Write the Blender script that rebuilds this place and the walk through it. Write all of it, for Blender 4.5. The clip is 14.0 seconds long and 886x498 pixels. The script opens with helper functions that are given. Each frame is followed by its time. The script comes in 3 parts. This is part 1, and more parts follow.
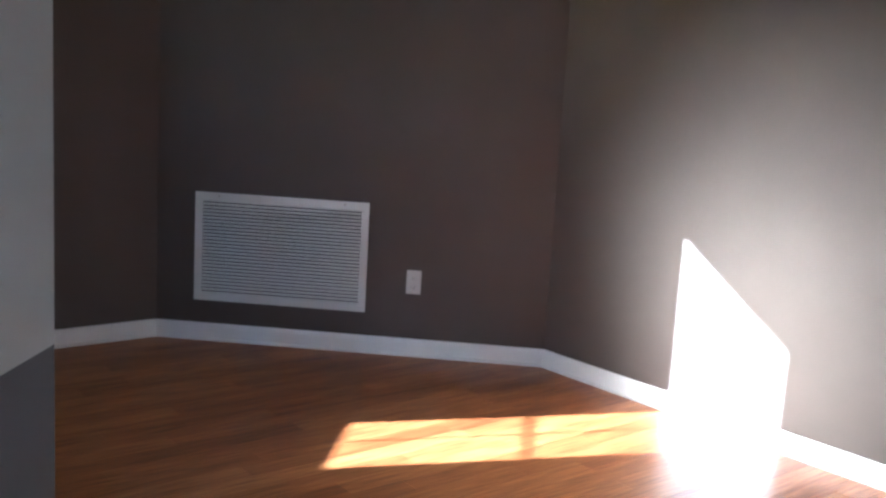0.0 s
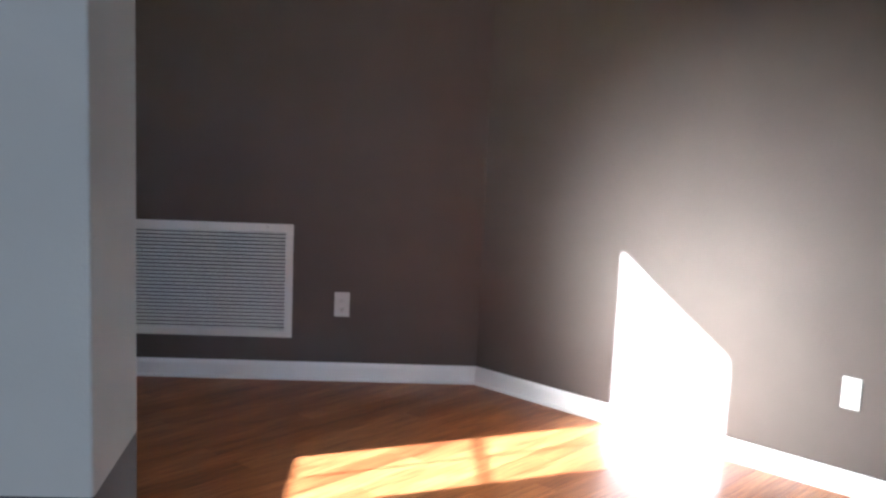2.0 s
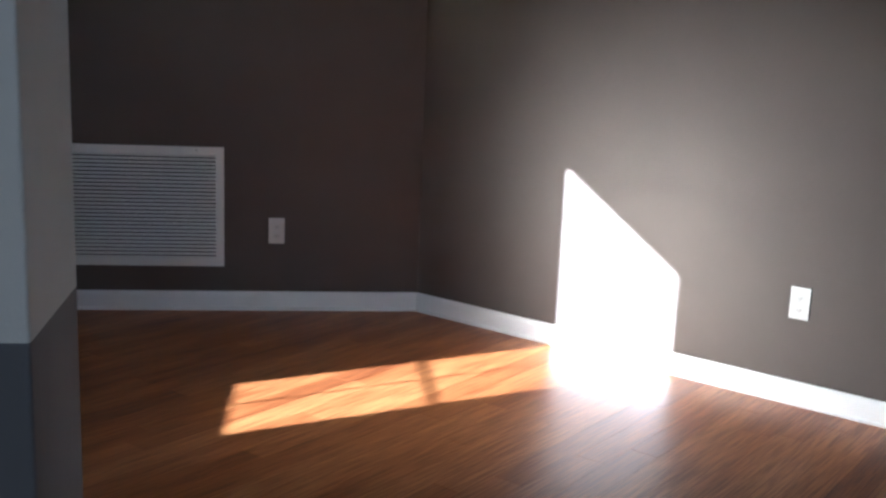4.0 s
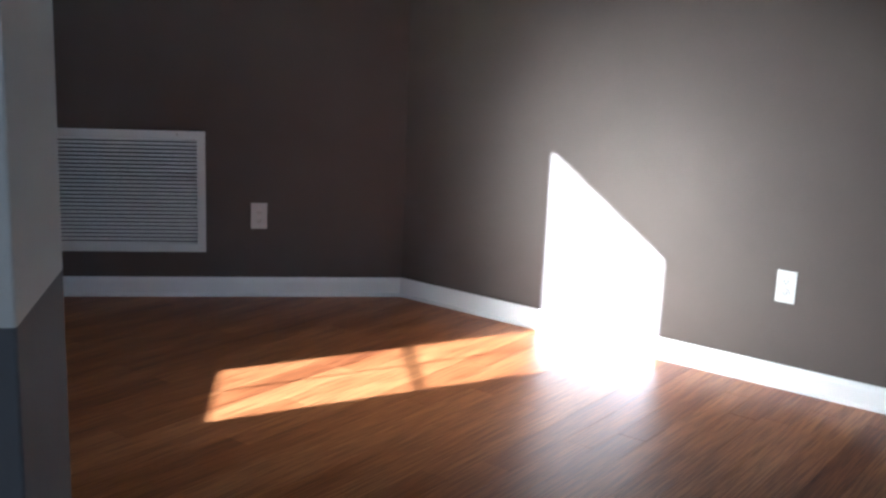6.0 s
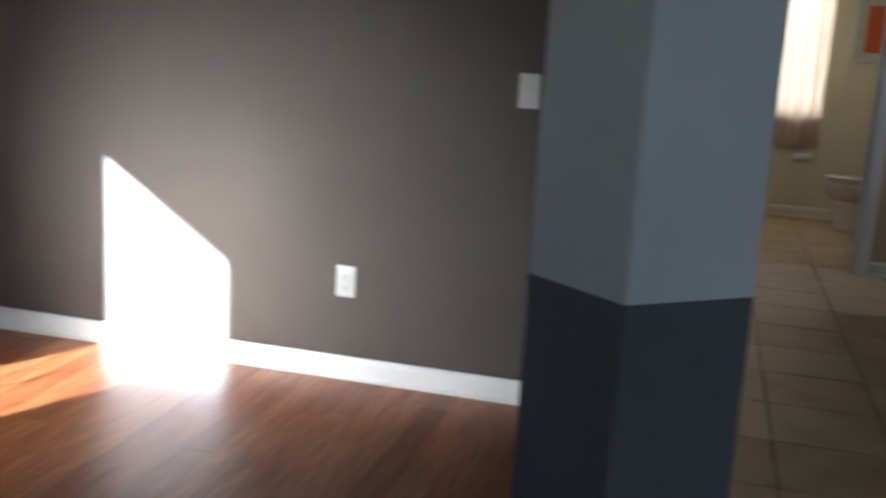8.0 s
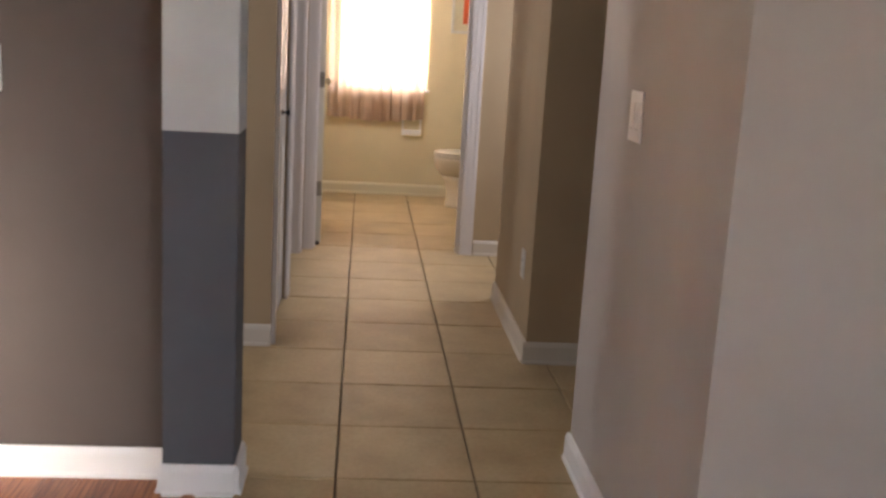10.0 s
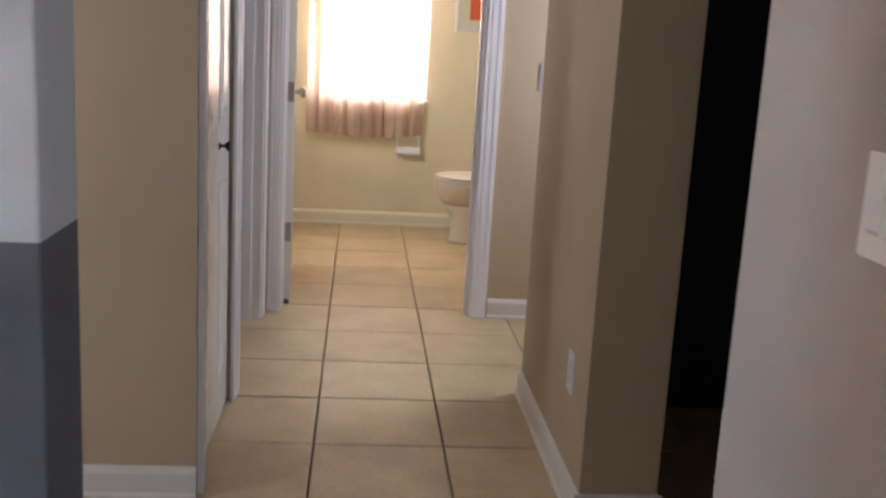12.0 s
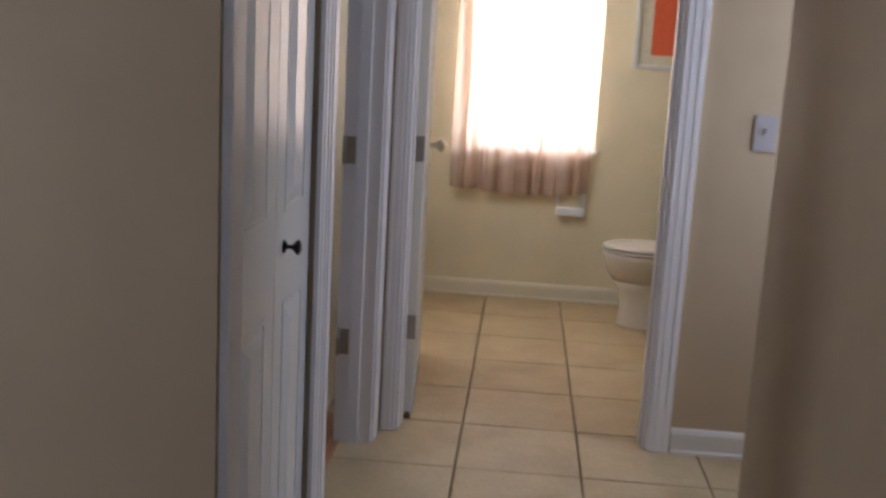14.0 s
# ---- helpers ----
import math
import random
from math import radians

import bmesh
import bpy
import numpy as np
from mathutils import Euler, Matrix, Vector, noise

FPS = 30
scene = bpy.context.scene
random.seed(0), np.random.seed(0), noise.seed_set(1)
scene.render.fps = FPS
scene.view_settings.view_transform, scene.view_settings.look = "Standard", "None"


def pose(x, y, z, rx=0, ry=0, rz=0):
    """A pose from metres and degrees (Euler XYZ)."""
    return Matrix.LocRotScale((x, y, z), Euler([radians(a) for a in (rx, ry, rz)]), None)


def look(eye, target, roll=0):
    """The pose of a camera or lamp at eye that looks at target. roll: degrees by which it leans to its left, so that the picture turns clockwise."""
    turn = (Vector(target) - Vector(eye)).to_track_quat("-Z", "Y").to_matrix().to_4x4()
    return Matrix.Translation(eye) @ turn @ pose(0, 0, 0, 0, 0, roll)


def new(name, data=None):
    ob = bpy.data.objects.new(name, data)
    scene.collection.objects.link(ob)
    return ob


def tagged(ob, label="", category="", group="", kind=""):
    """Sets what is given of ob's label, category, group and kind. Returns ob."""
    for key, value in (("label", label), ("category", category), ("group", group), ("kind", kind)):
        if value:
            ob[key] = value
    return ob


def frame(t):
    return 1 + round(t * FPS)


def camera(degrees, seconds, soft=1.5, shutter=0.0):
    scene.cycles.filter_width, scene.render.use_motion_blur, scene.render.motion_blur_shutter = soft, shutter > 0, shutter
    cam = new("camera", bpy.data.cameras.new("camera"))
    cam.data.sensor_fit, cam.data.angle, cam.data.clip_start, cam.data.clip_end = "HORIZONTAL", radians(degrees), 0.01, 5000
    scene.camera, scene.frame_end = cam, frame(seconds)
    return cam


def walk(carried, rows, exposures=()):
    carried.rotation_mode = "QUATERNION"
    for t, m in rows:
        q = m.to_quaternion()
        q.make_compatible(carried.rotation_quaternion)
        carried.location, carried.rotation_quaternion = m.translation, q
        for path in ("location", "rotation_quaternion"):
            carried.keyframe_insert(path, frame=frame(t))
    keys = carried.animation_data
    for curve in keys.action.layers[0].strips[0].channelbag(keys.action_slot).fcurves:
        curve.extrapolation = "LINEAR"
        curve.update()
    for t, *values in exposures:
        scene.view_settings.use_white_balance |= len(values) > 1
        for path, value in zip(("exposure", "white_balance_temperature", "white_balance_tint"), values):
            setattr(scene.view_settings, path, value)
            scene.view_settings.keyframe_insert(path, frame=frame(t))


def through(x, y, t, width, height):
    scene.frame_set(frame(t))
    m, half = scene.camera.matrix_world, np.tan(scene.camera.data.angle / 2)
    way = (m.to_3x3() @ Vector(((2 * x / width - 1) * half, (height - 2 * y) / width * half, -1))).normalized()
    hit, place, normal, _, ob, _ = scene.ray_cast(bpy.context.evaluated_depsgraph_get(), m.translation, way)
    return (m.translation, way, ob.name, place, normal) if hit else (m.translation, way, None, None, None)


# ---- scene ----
cam = camera(47.1, 14.0, soft=2.6, shutter=0.5)
PATH = [
    (0, (0.034, -4.729, 1.371), (-1.482, -3.467, 1.039), 3.4),
    (0.5, (0.023, -4.742, 1.399), (-1.473, -3.456, 1.073), 3.5),
    (1, (-0.062, -4.795, 1.425), (-1.511, -3.454, 1.104), 3.6),
    (1.5, (-0.196, -4.867, 1.428), (-1.574, -3.453, 1.110), 3.0),
    (2, (-0.268, -4.889, 1.399), (-1.600, -3.429, 1.092), 2.5),
    (2.5, (-0.306, -4.870, 1.371), (-1.602, -3.377, 1.062), 2.0),
    (3, (-0.367, -4.851, 1.319), (-1.62, -3.329, 0.984), 1.8),
    (3.5, (-0.391, -4.841, 1.257), (-1.616, -3.304, 0.885), 2.1),
    (6, (-0.431, -4.825, 1.233), (-1.601, -3.259, 0.811), 2.4),
    (6.5, (-0.453, -4.813, 1.238), (-1.592, -3.222, 0.821), 2.5),
    (7, (-0.440, -4.880, 1.234), (-1.437, -3.195, 0.835), 2.4),
    (7.5, (-0.371, -4.835, 1.297), (-1.156, -3.043, 0.882), 2.8),
    (8, (-0.324, -4.706, 1.293), (-0.804, -2.809, 0.883), 3.5),
    (8.5, (-0.214, -4.590, 1.302), (-0.420, -2.646, 0.878), 4.0),
    (9, (-0.093, -4.443, 1.280), (-0.102, -2.487, 0.863), 3.6),
    (9.2, (-0.054, -4.379, 1.273), (0.003, -2.423, 0.859), 3.2),
    (11.4, (0.073, -2.964, 1.272), (0.28, -1.019, 0.857), 3.3),
    (12, (0.105, -2.579, 1.272), (0.278, -0.63, 0.856), 3.2),
    (12.5, (0.155, -2.282, 1.282), (0.272, -0.329, 0.866), 2.8),
    (13.2, (0.167, -1.889, 1.287), (0.195, 0.069, 0.88), 2.9),
    (14, (0.153, -1.456, 1.293), (0.008, 0.504, 0.922), 3.1),
]
walk(cam, [(t, look(eye, target, roll)) for t, eye, target, roll in PATH],
     exposures=[(0.0, 5.3, 5100, 7), (2.5, 5.25, 5400, 9), (3.0, 4.78, 5450, 9), (3.5, 4.45, 5350, 8), (6.0, 4.5, 5100, 6), (7.5, 4.3, 5050, 4), (8.0, 4.2, 5300, 6), (8.5, 4.25, 6000, 13), (9.0, 5.28, 7100, 19), (9.2, 5.5, 7000, 19), (11.3, 6.15, 5850, 16), (13.0, 6.15, 5450, 15), (13.5, 6.05, 5350, 14), (14.0, 5.55, 5350, 15)])

# ---- light ----
SUN_AZ = Vector((0.400, 0.915, 0.0)).normalized()
SUN_TAN = 0.38
world = bpy.data.worlds.new("world")
scene.world = world
world.use_nodes = True
wn = world.node_tree.nodes
sky = wn.new("ShaderNodeTexSky")
sky.sky_type = "NISHITA"
sky.sun_disc = False
sky.sun_elevation = math.atan(SUN_TAN)
sky.sun_rotation = math.atan2(-SUN_AZ.x, -SUN_AZ.y)
wn["Background"].inputs["Strength"].default_value = 0.07
world.node_tree.links.new(sky.outputs["Color"], wn["Background"].inputs["Color"])

sun = new("sun", bpy.data.lights.new("sun", "SUN"))
sun.data.energy, sun.data.angle, sun.data.color = 5.0, radians(0.5), (1.0, 0.96, 0.90)
sun.matrix_world = look((0, 0, 8), Vector((0, 0, 8)) + SUN_AZ - Vector((0, 0, SUN_TAN)))


def window_light(name, m, w, h, power, color):
    """An area lamp in a window's opening, the window known or added."""
    lamp = new(name, bpy.data.lights.new(name, "AREA"))
    lamp.data.shape, lamp.data.size, lamp.data.size_y = "RECTANGLE", w, h
    lamp.data.energy, lamp.data.color = power, color
    lamp.matrix_world = m
    return lamp


# narrow lamps added in the dining window to put a glow round the sun patch
dining_glow_wide = window_light("dining_glow_wide", look((-3.86, -4.80, 1.48), (-1.95, -1.228, 0.45)), 0.45, 0.9, 0.66, (1.0, 0.90, 0.75))
dining_glow_wide.data.spread = radians(31)
dining_glow_narrow = window_light("dining_glow_narrow", look((-3.86, -4.80, 1.75), (-2.20, -1.228, 0.45)), 0.40, 0.6, 0.20, (1.0, 0.88, 0.68))
dining_glow_narrow.data.spread = radians(17)


window_light("entrance_fill", look((-0.75, -8.17, 1.30), (0.60, 0, 1.15)), 1.5, 1.9, 0.42, (1.0, 0.90, 0.78))
window_light("front_fill", look((3.00, -8.17, 1.30), (2.60, 0, 1.20)), 1.5, 1.9, 1.15, (0.84, 0.92, 1.0))
window_light("east_fill", look((3.97, -6.90, 1.40), (0, -5.0, 1.20)), 1.3, 1.8, 1.00, (0.86, 0.93, 1.0))
window_light("bath_skylight", look((0.185, 4.125, 1.44), (0.185, 0, 1.44)), 0.66, 1.16, 0.92, (1.0, 0.95, 0.83))
window_light("bath_side_fill", look((-0.490, 3.03, 1.50), (1.20, 3.20, 0.90)), 0.45, 0.9, 0.30, (1.0, 0.95, 0.85))
window_light("passage_fill", look((-2.28, -0.81, 1.45), (0.0, -0.40, 1.3)), 0.5, 1.1, 0.25, (0.95, 0.97, 1.0))
window_light("side_room_fill", look((-2.27, 1.25, 1.45), (-0.36, 1.70, 1.0)), 0.45, 1.0, 0.16, (0.78, 0.89, 1.0))
window_light("recess_fill", look((1.68, 1.46, 1.45), (0.0, 1.46, 1.35)), 0.5, 1.1, 0.28, (0.92, 0.95, 1.0))

# ---- materials ----
def material(name, rough=0.5, metal=0.0, spec=0.5):
    m = bpy.data.materials.new(name)
    m.use_nodes = True
    b = m.node_tree.nodes["Principled BSDF"]
    b.inputs["Roughness"].default_value = rough
    b.inputs["Metallic"].default_value = metal
    b.inputs["Specular IOR Level"].default_value = spec
    return m, m.node_tree.nodes, m.node_tree.links, b


def ramp(nodes, links, source, stops):
    r = nodes.new("ShaderNodeValToRGB")
    while len(r.color_ramp.elements) < len(stops):
        r.color_ramp.elements.new(0.5)
    for e, (p, c) in zip(r.color_ramp.elements, stops):
        e.position, e.color = p, (*c, 1)
    links.new(source, r.inputs["Fac"])
    return r.outputs["Color"]


def noise_tex(nodes, links, scale, detail=3.0, stretch=None, coord="Object"):
    tc = nodes.new("ShaderNodeTexCoord")
    mp = nodes.new("ShaderNodeMapping")
    if stretch:
        mp.inputs["Scale"].default_value = stretch
    n = nodes.new("ShaderNodeTexNoise")
    n.inputs["Scale"].default_value, n.inputs["Detail"].default_value = scale, detail
    links.new(tc.outputs[coord], mp.inputs["Vector"])
    links.new(mp.outputs["Vector"], n.inputs["Vector"])
    return n


def bump(nodes, links, bsdf, height, strength, distance=0.002):
    b = nodes.new("ShaderNodeBump")
    b.inputs["Strength"].default_value, b.inputs["Distance"].default_value = strength, distance
    links.new(height, b.inputs["Height"])
    links.new(b.outputs["Normal"], bsdf.inputs["Normal"])


def paint(name, color, rough=0.5, tone=0.07, grain=220.0, relief=0.25):
    """Rolled wall paint: faint broad blotches, orange-peel relief."""
    m, n, l, b = material(name, rough, 0.0, 0.35)
    broad = noise_tex(n, l, 2.2, 4.0)
    lo = tuple(c * (1 - tone) for c in color)
    hi = tuple(min(1, c * (1 + tone)) for c in color)
    l.new(ramp(n, l, broad.outputs["Fac"], ((0.3, lo), (0.7, hi))), b.inputs["Base Color"])
    peel = noise_tex(n, l, grain, 2.0)
    bump(n, l, b, peel.outputs["Fac"], relief)
    return m


M_BROWN = paint("brown_wall_paint", (0.092, 0.076, 0.069), 0.72)
M_GREY = paint("light_grey_paint", (0.52, 0.54, 0.555), 0.72)
M_SLATE = paint("slate_paint", (0.094, 0.100, 0.118), 0.75)
M_TAN = paint("tan_wall_paint", (0.44, 0.338, 0.218), 0.68)
M_TAUPE = paint("taupe_wall_paint", (0.45, 0.412, 0.385), 0.68)
M_CREAM = paint("cream_wall_paint", (0.72, 0.64, 0.445), 0.5)
M_DARKROOM = paint("dark_room_shade", (0.05, 0.05, 0.055), 0.6)
M_CEIL = paint("ceiling_paint", (0.75, 0.74, 0.71), 0.7, relief=0.6, grain=90)
M_BATHTRIM = paint("cream_trim_paint", (0.74, 0.68, 0.52), 0.4, tone=0.03, grain=60, relief=0.05)
M_SEAT = paint("bone_plastic", (0.60, 0.55, 0.46), 0.25, tone=0.02, relief=0.02)
M_LEAF = paint("cream_door_paint", (0.70, 0.67, 0.60), 0.6, tone=0.03, grain=160, relief=0.08)
M_TRIM = paint("white_trim_paint", (0.83, 0.83, 0.84), 0.40, tone=0.03, grain=60, relief=0.05)
M_HALLTRIM = paint("dull_white_trim_paint", (0.63, 0.585, 0.52), 0.40, tone=0.04, grain=60, relief=0.05)
M_CASING = paint("satin_casing_paint", (0.77, 0.74, 0.74), 0.40, tone=0.03, grain=60, relief=0.05)
M_DOOR = paint("white_door_paint", (0.72, 0.71, 0.69), 0.22, tone=0.03, grain=160, relief=0.08)
M_PLATE = paint("white_plastic", (0.60, 0.60, 0.60), 0.3, tone=0.02, relief=0.02)
M_PLATE_SHADE = paint("shaded_plate_plastic", (0.38, 0.35, 0.35), 0.5, tone=0.02, relief=0.02)
M_ENAMEL = paint("grille_enamel", (0.70, 0.70, 0.69), 0.35, tone=0.04, relief=0.03)
M_CERAMIC = paint("bone_ceramic", (0.60, 0.54, 0.44), 0.14, tone=0.02, relief=0.01)
M_DUCT_SHADE = paint("louvre_gap_shade", (0.02, 0.02, 0.022), 0.8)
M_GROUND = paint("outside_lawn", (0.06, 0.09, 0.04), 0.95, tone=0.4, grain=30, relief=0.9)


def flat(name, color, rough, metal=0.0):
    m, n, l, b = material(name, rough, metal)
    wear = noise_tex(n, l, 40, 3.0)
    l.new(ramp(n, l, wear.outputs["Fac"], ((0.3, tuple(c * 0.88 for c in color)), (0.7, color))), b.inputs["Base Color"])
    return m


M_HINGE = flat("satin_nickel", (0.40, 0.37, 0.33), 0.5, 1.0)
M_KNOB = flat("black_bronze", (0.012, 0.012, 0.014), 0.35, 0.4)
M_SLOT = flat("slot_black", (0.02, 0.02, 0.02), 0.6)
M_RUBBER = flat("brown_rubber", (0.06, 0.035, 0.025), 0.6)
M_FRAME = flat("whitewashed_frame", (0.70, 0.70, 0.66), 0.4)
M_MAT = flat("cream_mat_board", (0.70, 0.66, 0.50), 0.9)
M_RED = flat("orange_red_print", (0.72, 0.13, 0.045), 0.7)
M_CHROME = flat("chrome", (0.8, 0.8, 0.8), 0.12, 1.0)


def wood_material():
    m, n, l, b = material("wood_planks", 0.3, 0.0, 0.5)
    grain = noise_tex(n, l, 9.0, 6.0, (16.0, 0.55, 1.0))
    figure = noise_tex(n, l, 2.6, 4.0, (5.0, 0.45, 1.0))
    info = n.new("ShaderNodeObjectInfo")
    mix = n.new("ShaderNodeMath")
    mix.operation = "MULTIPLY_ADD"
    mix.inputs[1].default_value = 0.40
    l.new(info.outputs["Random"], mix.inputs[0])
    l.new(figure.outputs["Fac"], mix.inputs[2])
    base = ramp(n, l, mix.outputs[0], ((0.28, (0.180, 0.050, 0.018)), (0.56, (0.365, 0.128, 0.042)), (0.95, (0.53, 0.225, 0.082))))
    dark = ramp(n, l, grain.outputs["Fac"], ((0.38, (0.42, 0.33, 0.28)), (0.60, (1.0, 1.0, 1.0))))
    mul = n.new("ShaderNodeMixRGB")
    mul.blend_type = "MULTIPLY"
    mul.inputs["Fac"].default_value = 0.8
    l.new(base, mul.inputs["Color1"])
    l.new(dark, mul.inputs["Color2"])
    l.new(mul.outputs["Color"], b.inputs["Base Color"])
    r = n.new("ShaderNodeMapRange")
    r.inputs["To Min"].default_value, r.inputs["To Max"].default_value = 0.33, 0.46
    l.new(grain.outputs["Fac"], r.inputs["Value"])
    l.new(r.outputs["Result"], b.inputs["Roughness"])
    bump(n, l, b, grain.outputs["Fac"], 0.12, 0.001)
    return m


def tile_material():
    m, n, l, b = material("beige_ceramic_tile", 0.3, 0.0, 0.5)
    cloud = noise_tex(n, l, 4.5, 6.0)
    fine = noise_tex(n, l, 60.0, 3.0)
    info = n.new("ShaderNodeObjectInfo")
    mix = n.new("ShaderNodeMath")
    mix.operation = "MULTIPLY_ADD"
    mix.inputs[1].default_value = 0.18
    l.new(info.outputs["Random"], mix.inputs[0])
    l.new(cloud.outputs["Fac"], mix.inputs[2])
    base = ramp(n, l, mix.outputs[0], ((0.30, (0.375, 0.275, 0.150)), (0.60, (0.49, 0.376, 0.213)), (0.85, (0.56, 0.45, 0.275))))
    speck = ramp(n, l, fine.outputs["Fac"], ((0.35, (0.88, 0.86, 0.83)), (0.6, (1, 1, 1))))
    mul = n.new("ShaderNodeMixRGB")
    mul.blend_type = "MULTIPLY"
    mul.inputs["Fac"].default_value = 0.7
    l.new(base, mul.inputs["Color1"])
    l.new(speck, mul.inputs["Color2"])
    l.new(mul.outputs["Color"], b.inputs["Base Color"])
    r = n.new("ShaderNodeMapRange")
    r.inputs["To Min"].default_value, r.inputs["To Max"].default_value = 0.38, 0.58
    l.new(cloud.outputs["Fac"], r.inputs["Value"])
    l.new(r.outputs["Result"], b.inputs["Roughness"])
    bump(n, l, b, cloud.outputs["Fac"], 0.25, 0.003)
    return m


M_WOOD = wood_material()
M_TILE = tile_material()
M_GROUT = paint("brown_grout", (0.185, 0.138, 0.098), 0.9, tone=0.3, grain=300, relief=0.8)


def glass_material():
    m, n, l, b = material("window_glass", 0.02)
    b.inputs["Transmission Weight"].default_value = 1.0
    b.inputs["IOR"].default_value = 1.45
    return m


def sheer_material(name, color, clear, through):
    """Thin cloth or mesh: part gaps, part light soaking through, part surface."""
    m, n, l, b = material(name, 0.9)
    weave = noise_tex(n, l, 900.0, 1.0)
    l.new(ramp(n, l, weave.outputs["Fac"], ((0.3, tuple(c * 0.85 for c in color)), (0.7, color))), b.inputs["Base Color"])
    out = n["Material Output"]
    tl = n.new("ShaderNodeBsdfTranslucent")
    tl.inputs["Color"].default_value = (*color, 1)
    tr = n.new("ShaderNodeBsdfTransparent")
    a, c = n.new("ShaderNodeMixShader"), n.new("ShaderNodeMixShader")
    a.inputs["Fac"].default_value, c.inputs["Fac"].default_value = through, clear
    l.new(b.outputs["BSDF"], a.inputs[1])
    l.new(tl.outputs["BSDF"], a.inputs[2])
    l.new(a.outputs["Shader"], c.inputs[1])
    l.new(tr.outputs["BSDF"], c.inputs[2])
    l.new(c.outputs["Shader"], out.inputs["Surface"])
    return m


def pane_material():
    """Thin flat window glass: nearly clear, a faint mirror on top."""
    m, n, l, b = material("thin_window_pane", 0.03)
    tr = n.new("ShaderNodeBsdfTransparent")
    tr.inputs["Color"].default_value = (0.93, 0.96, 0.95, 1)
    mix = n.new("ShaderNodeMixShader")
    mix.inputs["Fac"].default_value = 0.94
    l.new(b.outputs["BSDF"], mix.inputs[1])
    l.new(tr.outputs["BSDF"], mix.inputs[2])
    l.new(mix.outputs["Shader"], n["Material Output"].inputs["Surface"])
    return m


M_PANE = pane_material()
M_GLASS = glass_material()
M_CURTAIN = sheer_material("pinkish_sheer_cloth", (0.60, 0.45, 0.34), 0.02, 0.42)
M_SCREEN = sheer_material("insect_mesh", (0.08, 0.08, 0.08), 0.60, 0.05)


# ---- mesh helpers ----
def link(name, bm, mat, parent=None, label=""):
    me = bpy.data.meshes.new(name)
    bm.to_mesh(me)
    bm.free()
    if mat:
        me.materials.append(mat)
    ob = new(name, me)
    if parent:
        ob.parent = parent
    return tagged(ob, label=label)


def part(name, bm, mat, parent, label=""):
    return link(name, bm, mat, parent, label)


def thing(name, label, category, group="", kind="", at=None):
    ob = new(name)
    ob.empty_display_size = 0.05
    if at is not None:
        ob.matrix_basis = at
    return tagged(ob, label, category, group, kind)


def boxes(*bounds, bevel=0.0):
    """Boxes (x0, x1, y0, y1, z0, z1) in one bmesh."""
    bm = bmesh.new()
    for x0, x1, y0, y1, z0, z1 in bounds:
        m = Matrix.Translation(((x0 + x1) / 2, (y0 + y1) / 2, (z0 + z1) / 2)) @ Matrix.Diagonal((x1 - x0, y1 - y0, z1 - z0, 1))
        bmesh.ops.create_cube(bm, size=1, matrix=m)
    if bevel:
        bmesh.ops.bevel(bm, geom=bm.edges[:], offset=bevel, segments=2, affect="EDGES", profile=0.6)
    return bm


def prism(poly, z0, z1, bevel=0.0):
    """An upright prism over a plan given counter-clockwise."""
    bm = bmesh.new()
    lo = [bm.verts.new((x, y, z0)) for x, y in poly]
    hi = [bm.verts.new((x, y, z1)) for x, y in poly]
    n = len(poly)
    bm.faces.new(lo[::-1])
    bm.faces.new(hi)
    sides = [bm.faces.new((lo[i], lo[(i + 1) % n], hi[(i + 1) % n], hi[i])) for i in range(n)]
    if bevel:
        ups = [e for e in bm.edges if abs(e.verts[0].co.z - e.verts[1].co.z) > 1e-4]
        bmesh.ops.bevel(bm, geom=ups, offset=bevel, segments=3, affect="EDGES", profile=0.5)
    return bm


def lathe(profile, segments=24, axis="z"):
    """A turned body from (radius, height) pairs."""
    bm = bmesh.new()
    rings = []
    for r, h in profile:
        rings.append([bm.verts.new((max(r, 1e-4) * math.cos(2 * math.pi * i / segments), max(r, 1e-4) * math.sin(2 * math.pi * i / segments), h)) for i in range(segments)])
    for a, b in zip(rings, rings[1:]):
        for i in range(segments):
            bm.faces.new((a[i], a[(i + 1) % segments], b[(i + 1) % segments], b[i]))
    bm.faces.new(rings[0][::-1])
    bm.faces.new(rings[-1])
    for f in bm.faces:
        f.smooth = True
    if axis == "x":
        bmesh.ops.transform(bm, matrix=Matrix.Rotation(radians(90), 4, "Y"), verts=bm.verts)
    return bm


def along(p, q):
    """The pose whose x axis runs from p to q on the plan, its y axis to the left of it."""
    return pose(p[0], p[1], 0, 0, 0, math.degrees(math.atan2(q[1] - p[1], q[0] - p[0]))), math.hypot(q[0] - p[0], q[1] - p[1])


CEIL = 2.62


def wall(name, p, q, thick, mat, label, holes=(), z1=CEIL):
    """A wall whose face runs p to q with the room on its left; thick lies to its right. holes: (a, b, z0, z1) along it."""
    m, length = along(p, q)
    spans, x = [], 0.0
    for a, b, h0, h1 in sorted(holes):
        spans.append((x, a, -thick, 0, 0, z1))
        if h0 > 0:
            spans.append((a, b, -thick, 0, 0, h0))
        if h1 < z1:
            spans.append((a, b, -thick, 0, h1, z1))
        x = b
    spans.append((x, length, -thick, 0, 0, z1))
    ob = link(name, boxes(*[s for s in spans if s[1] - s[0] > 1e-4]), mat)
    ob.matrix_basis = m
    return tagged(ob, label, "wall", kind="structure")


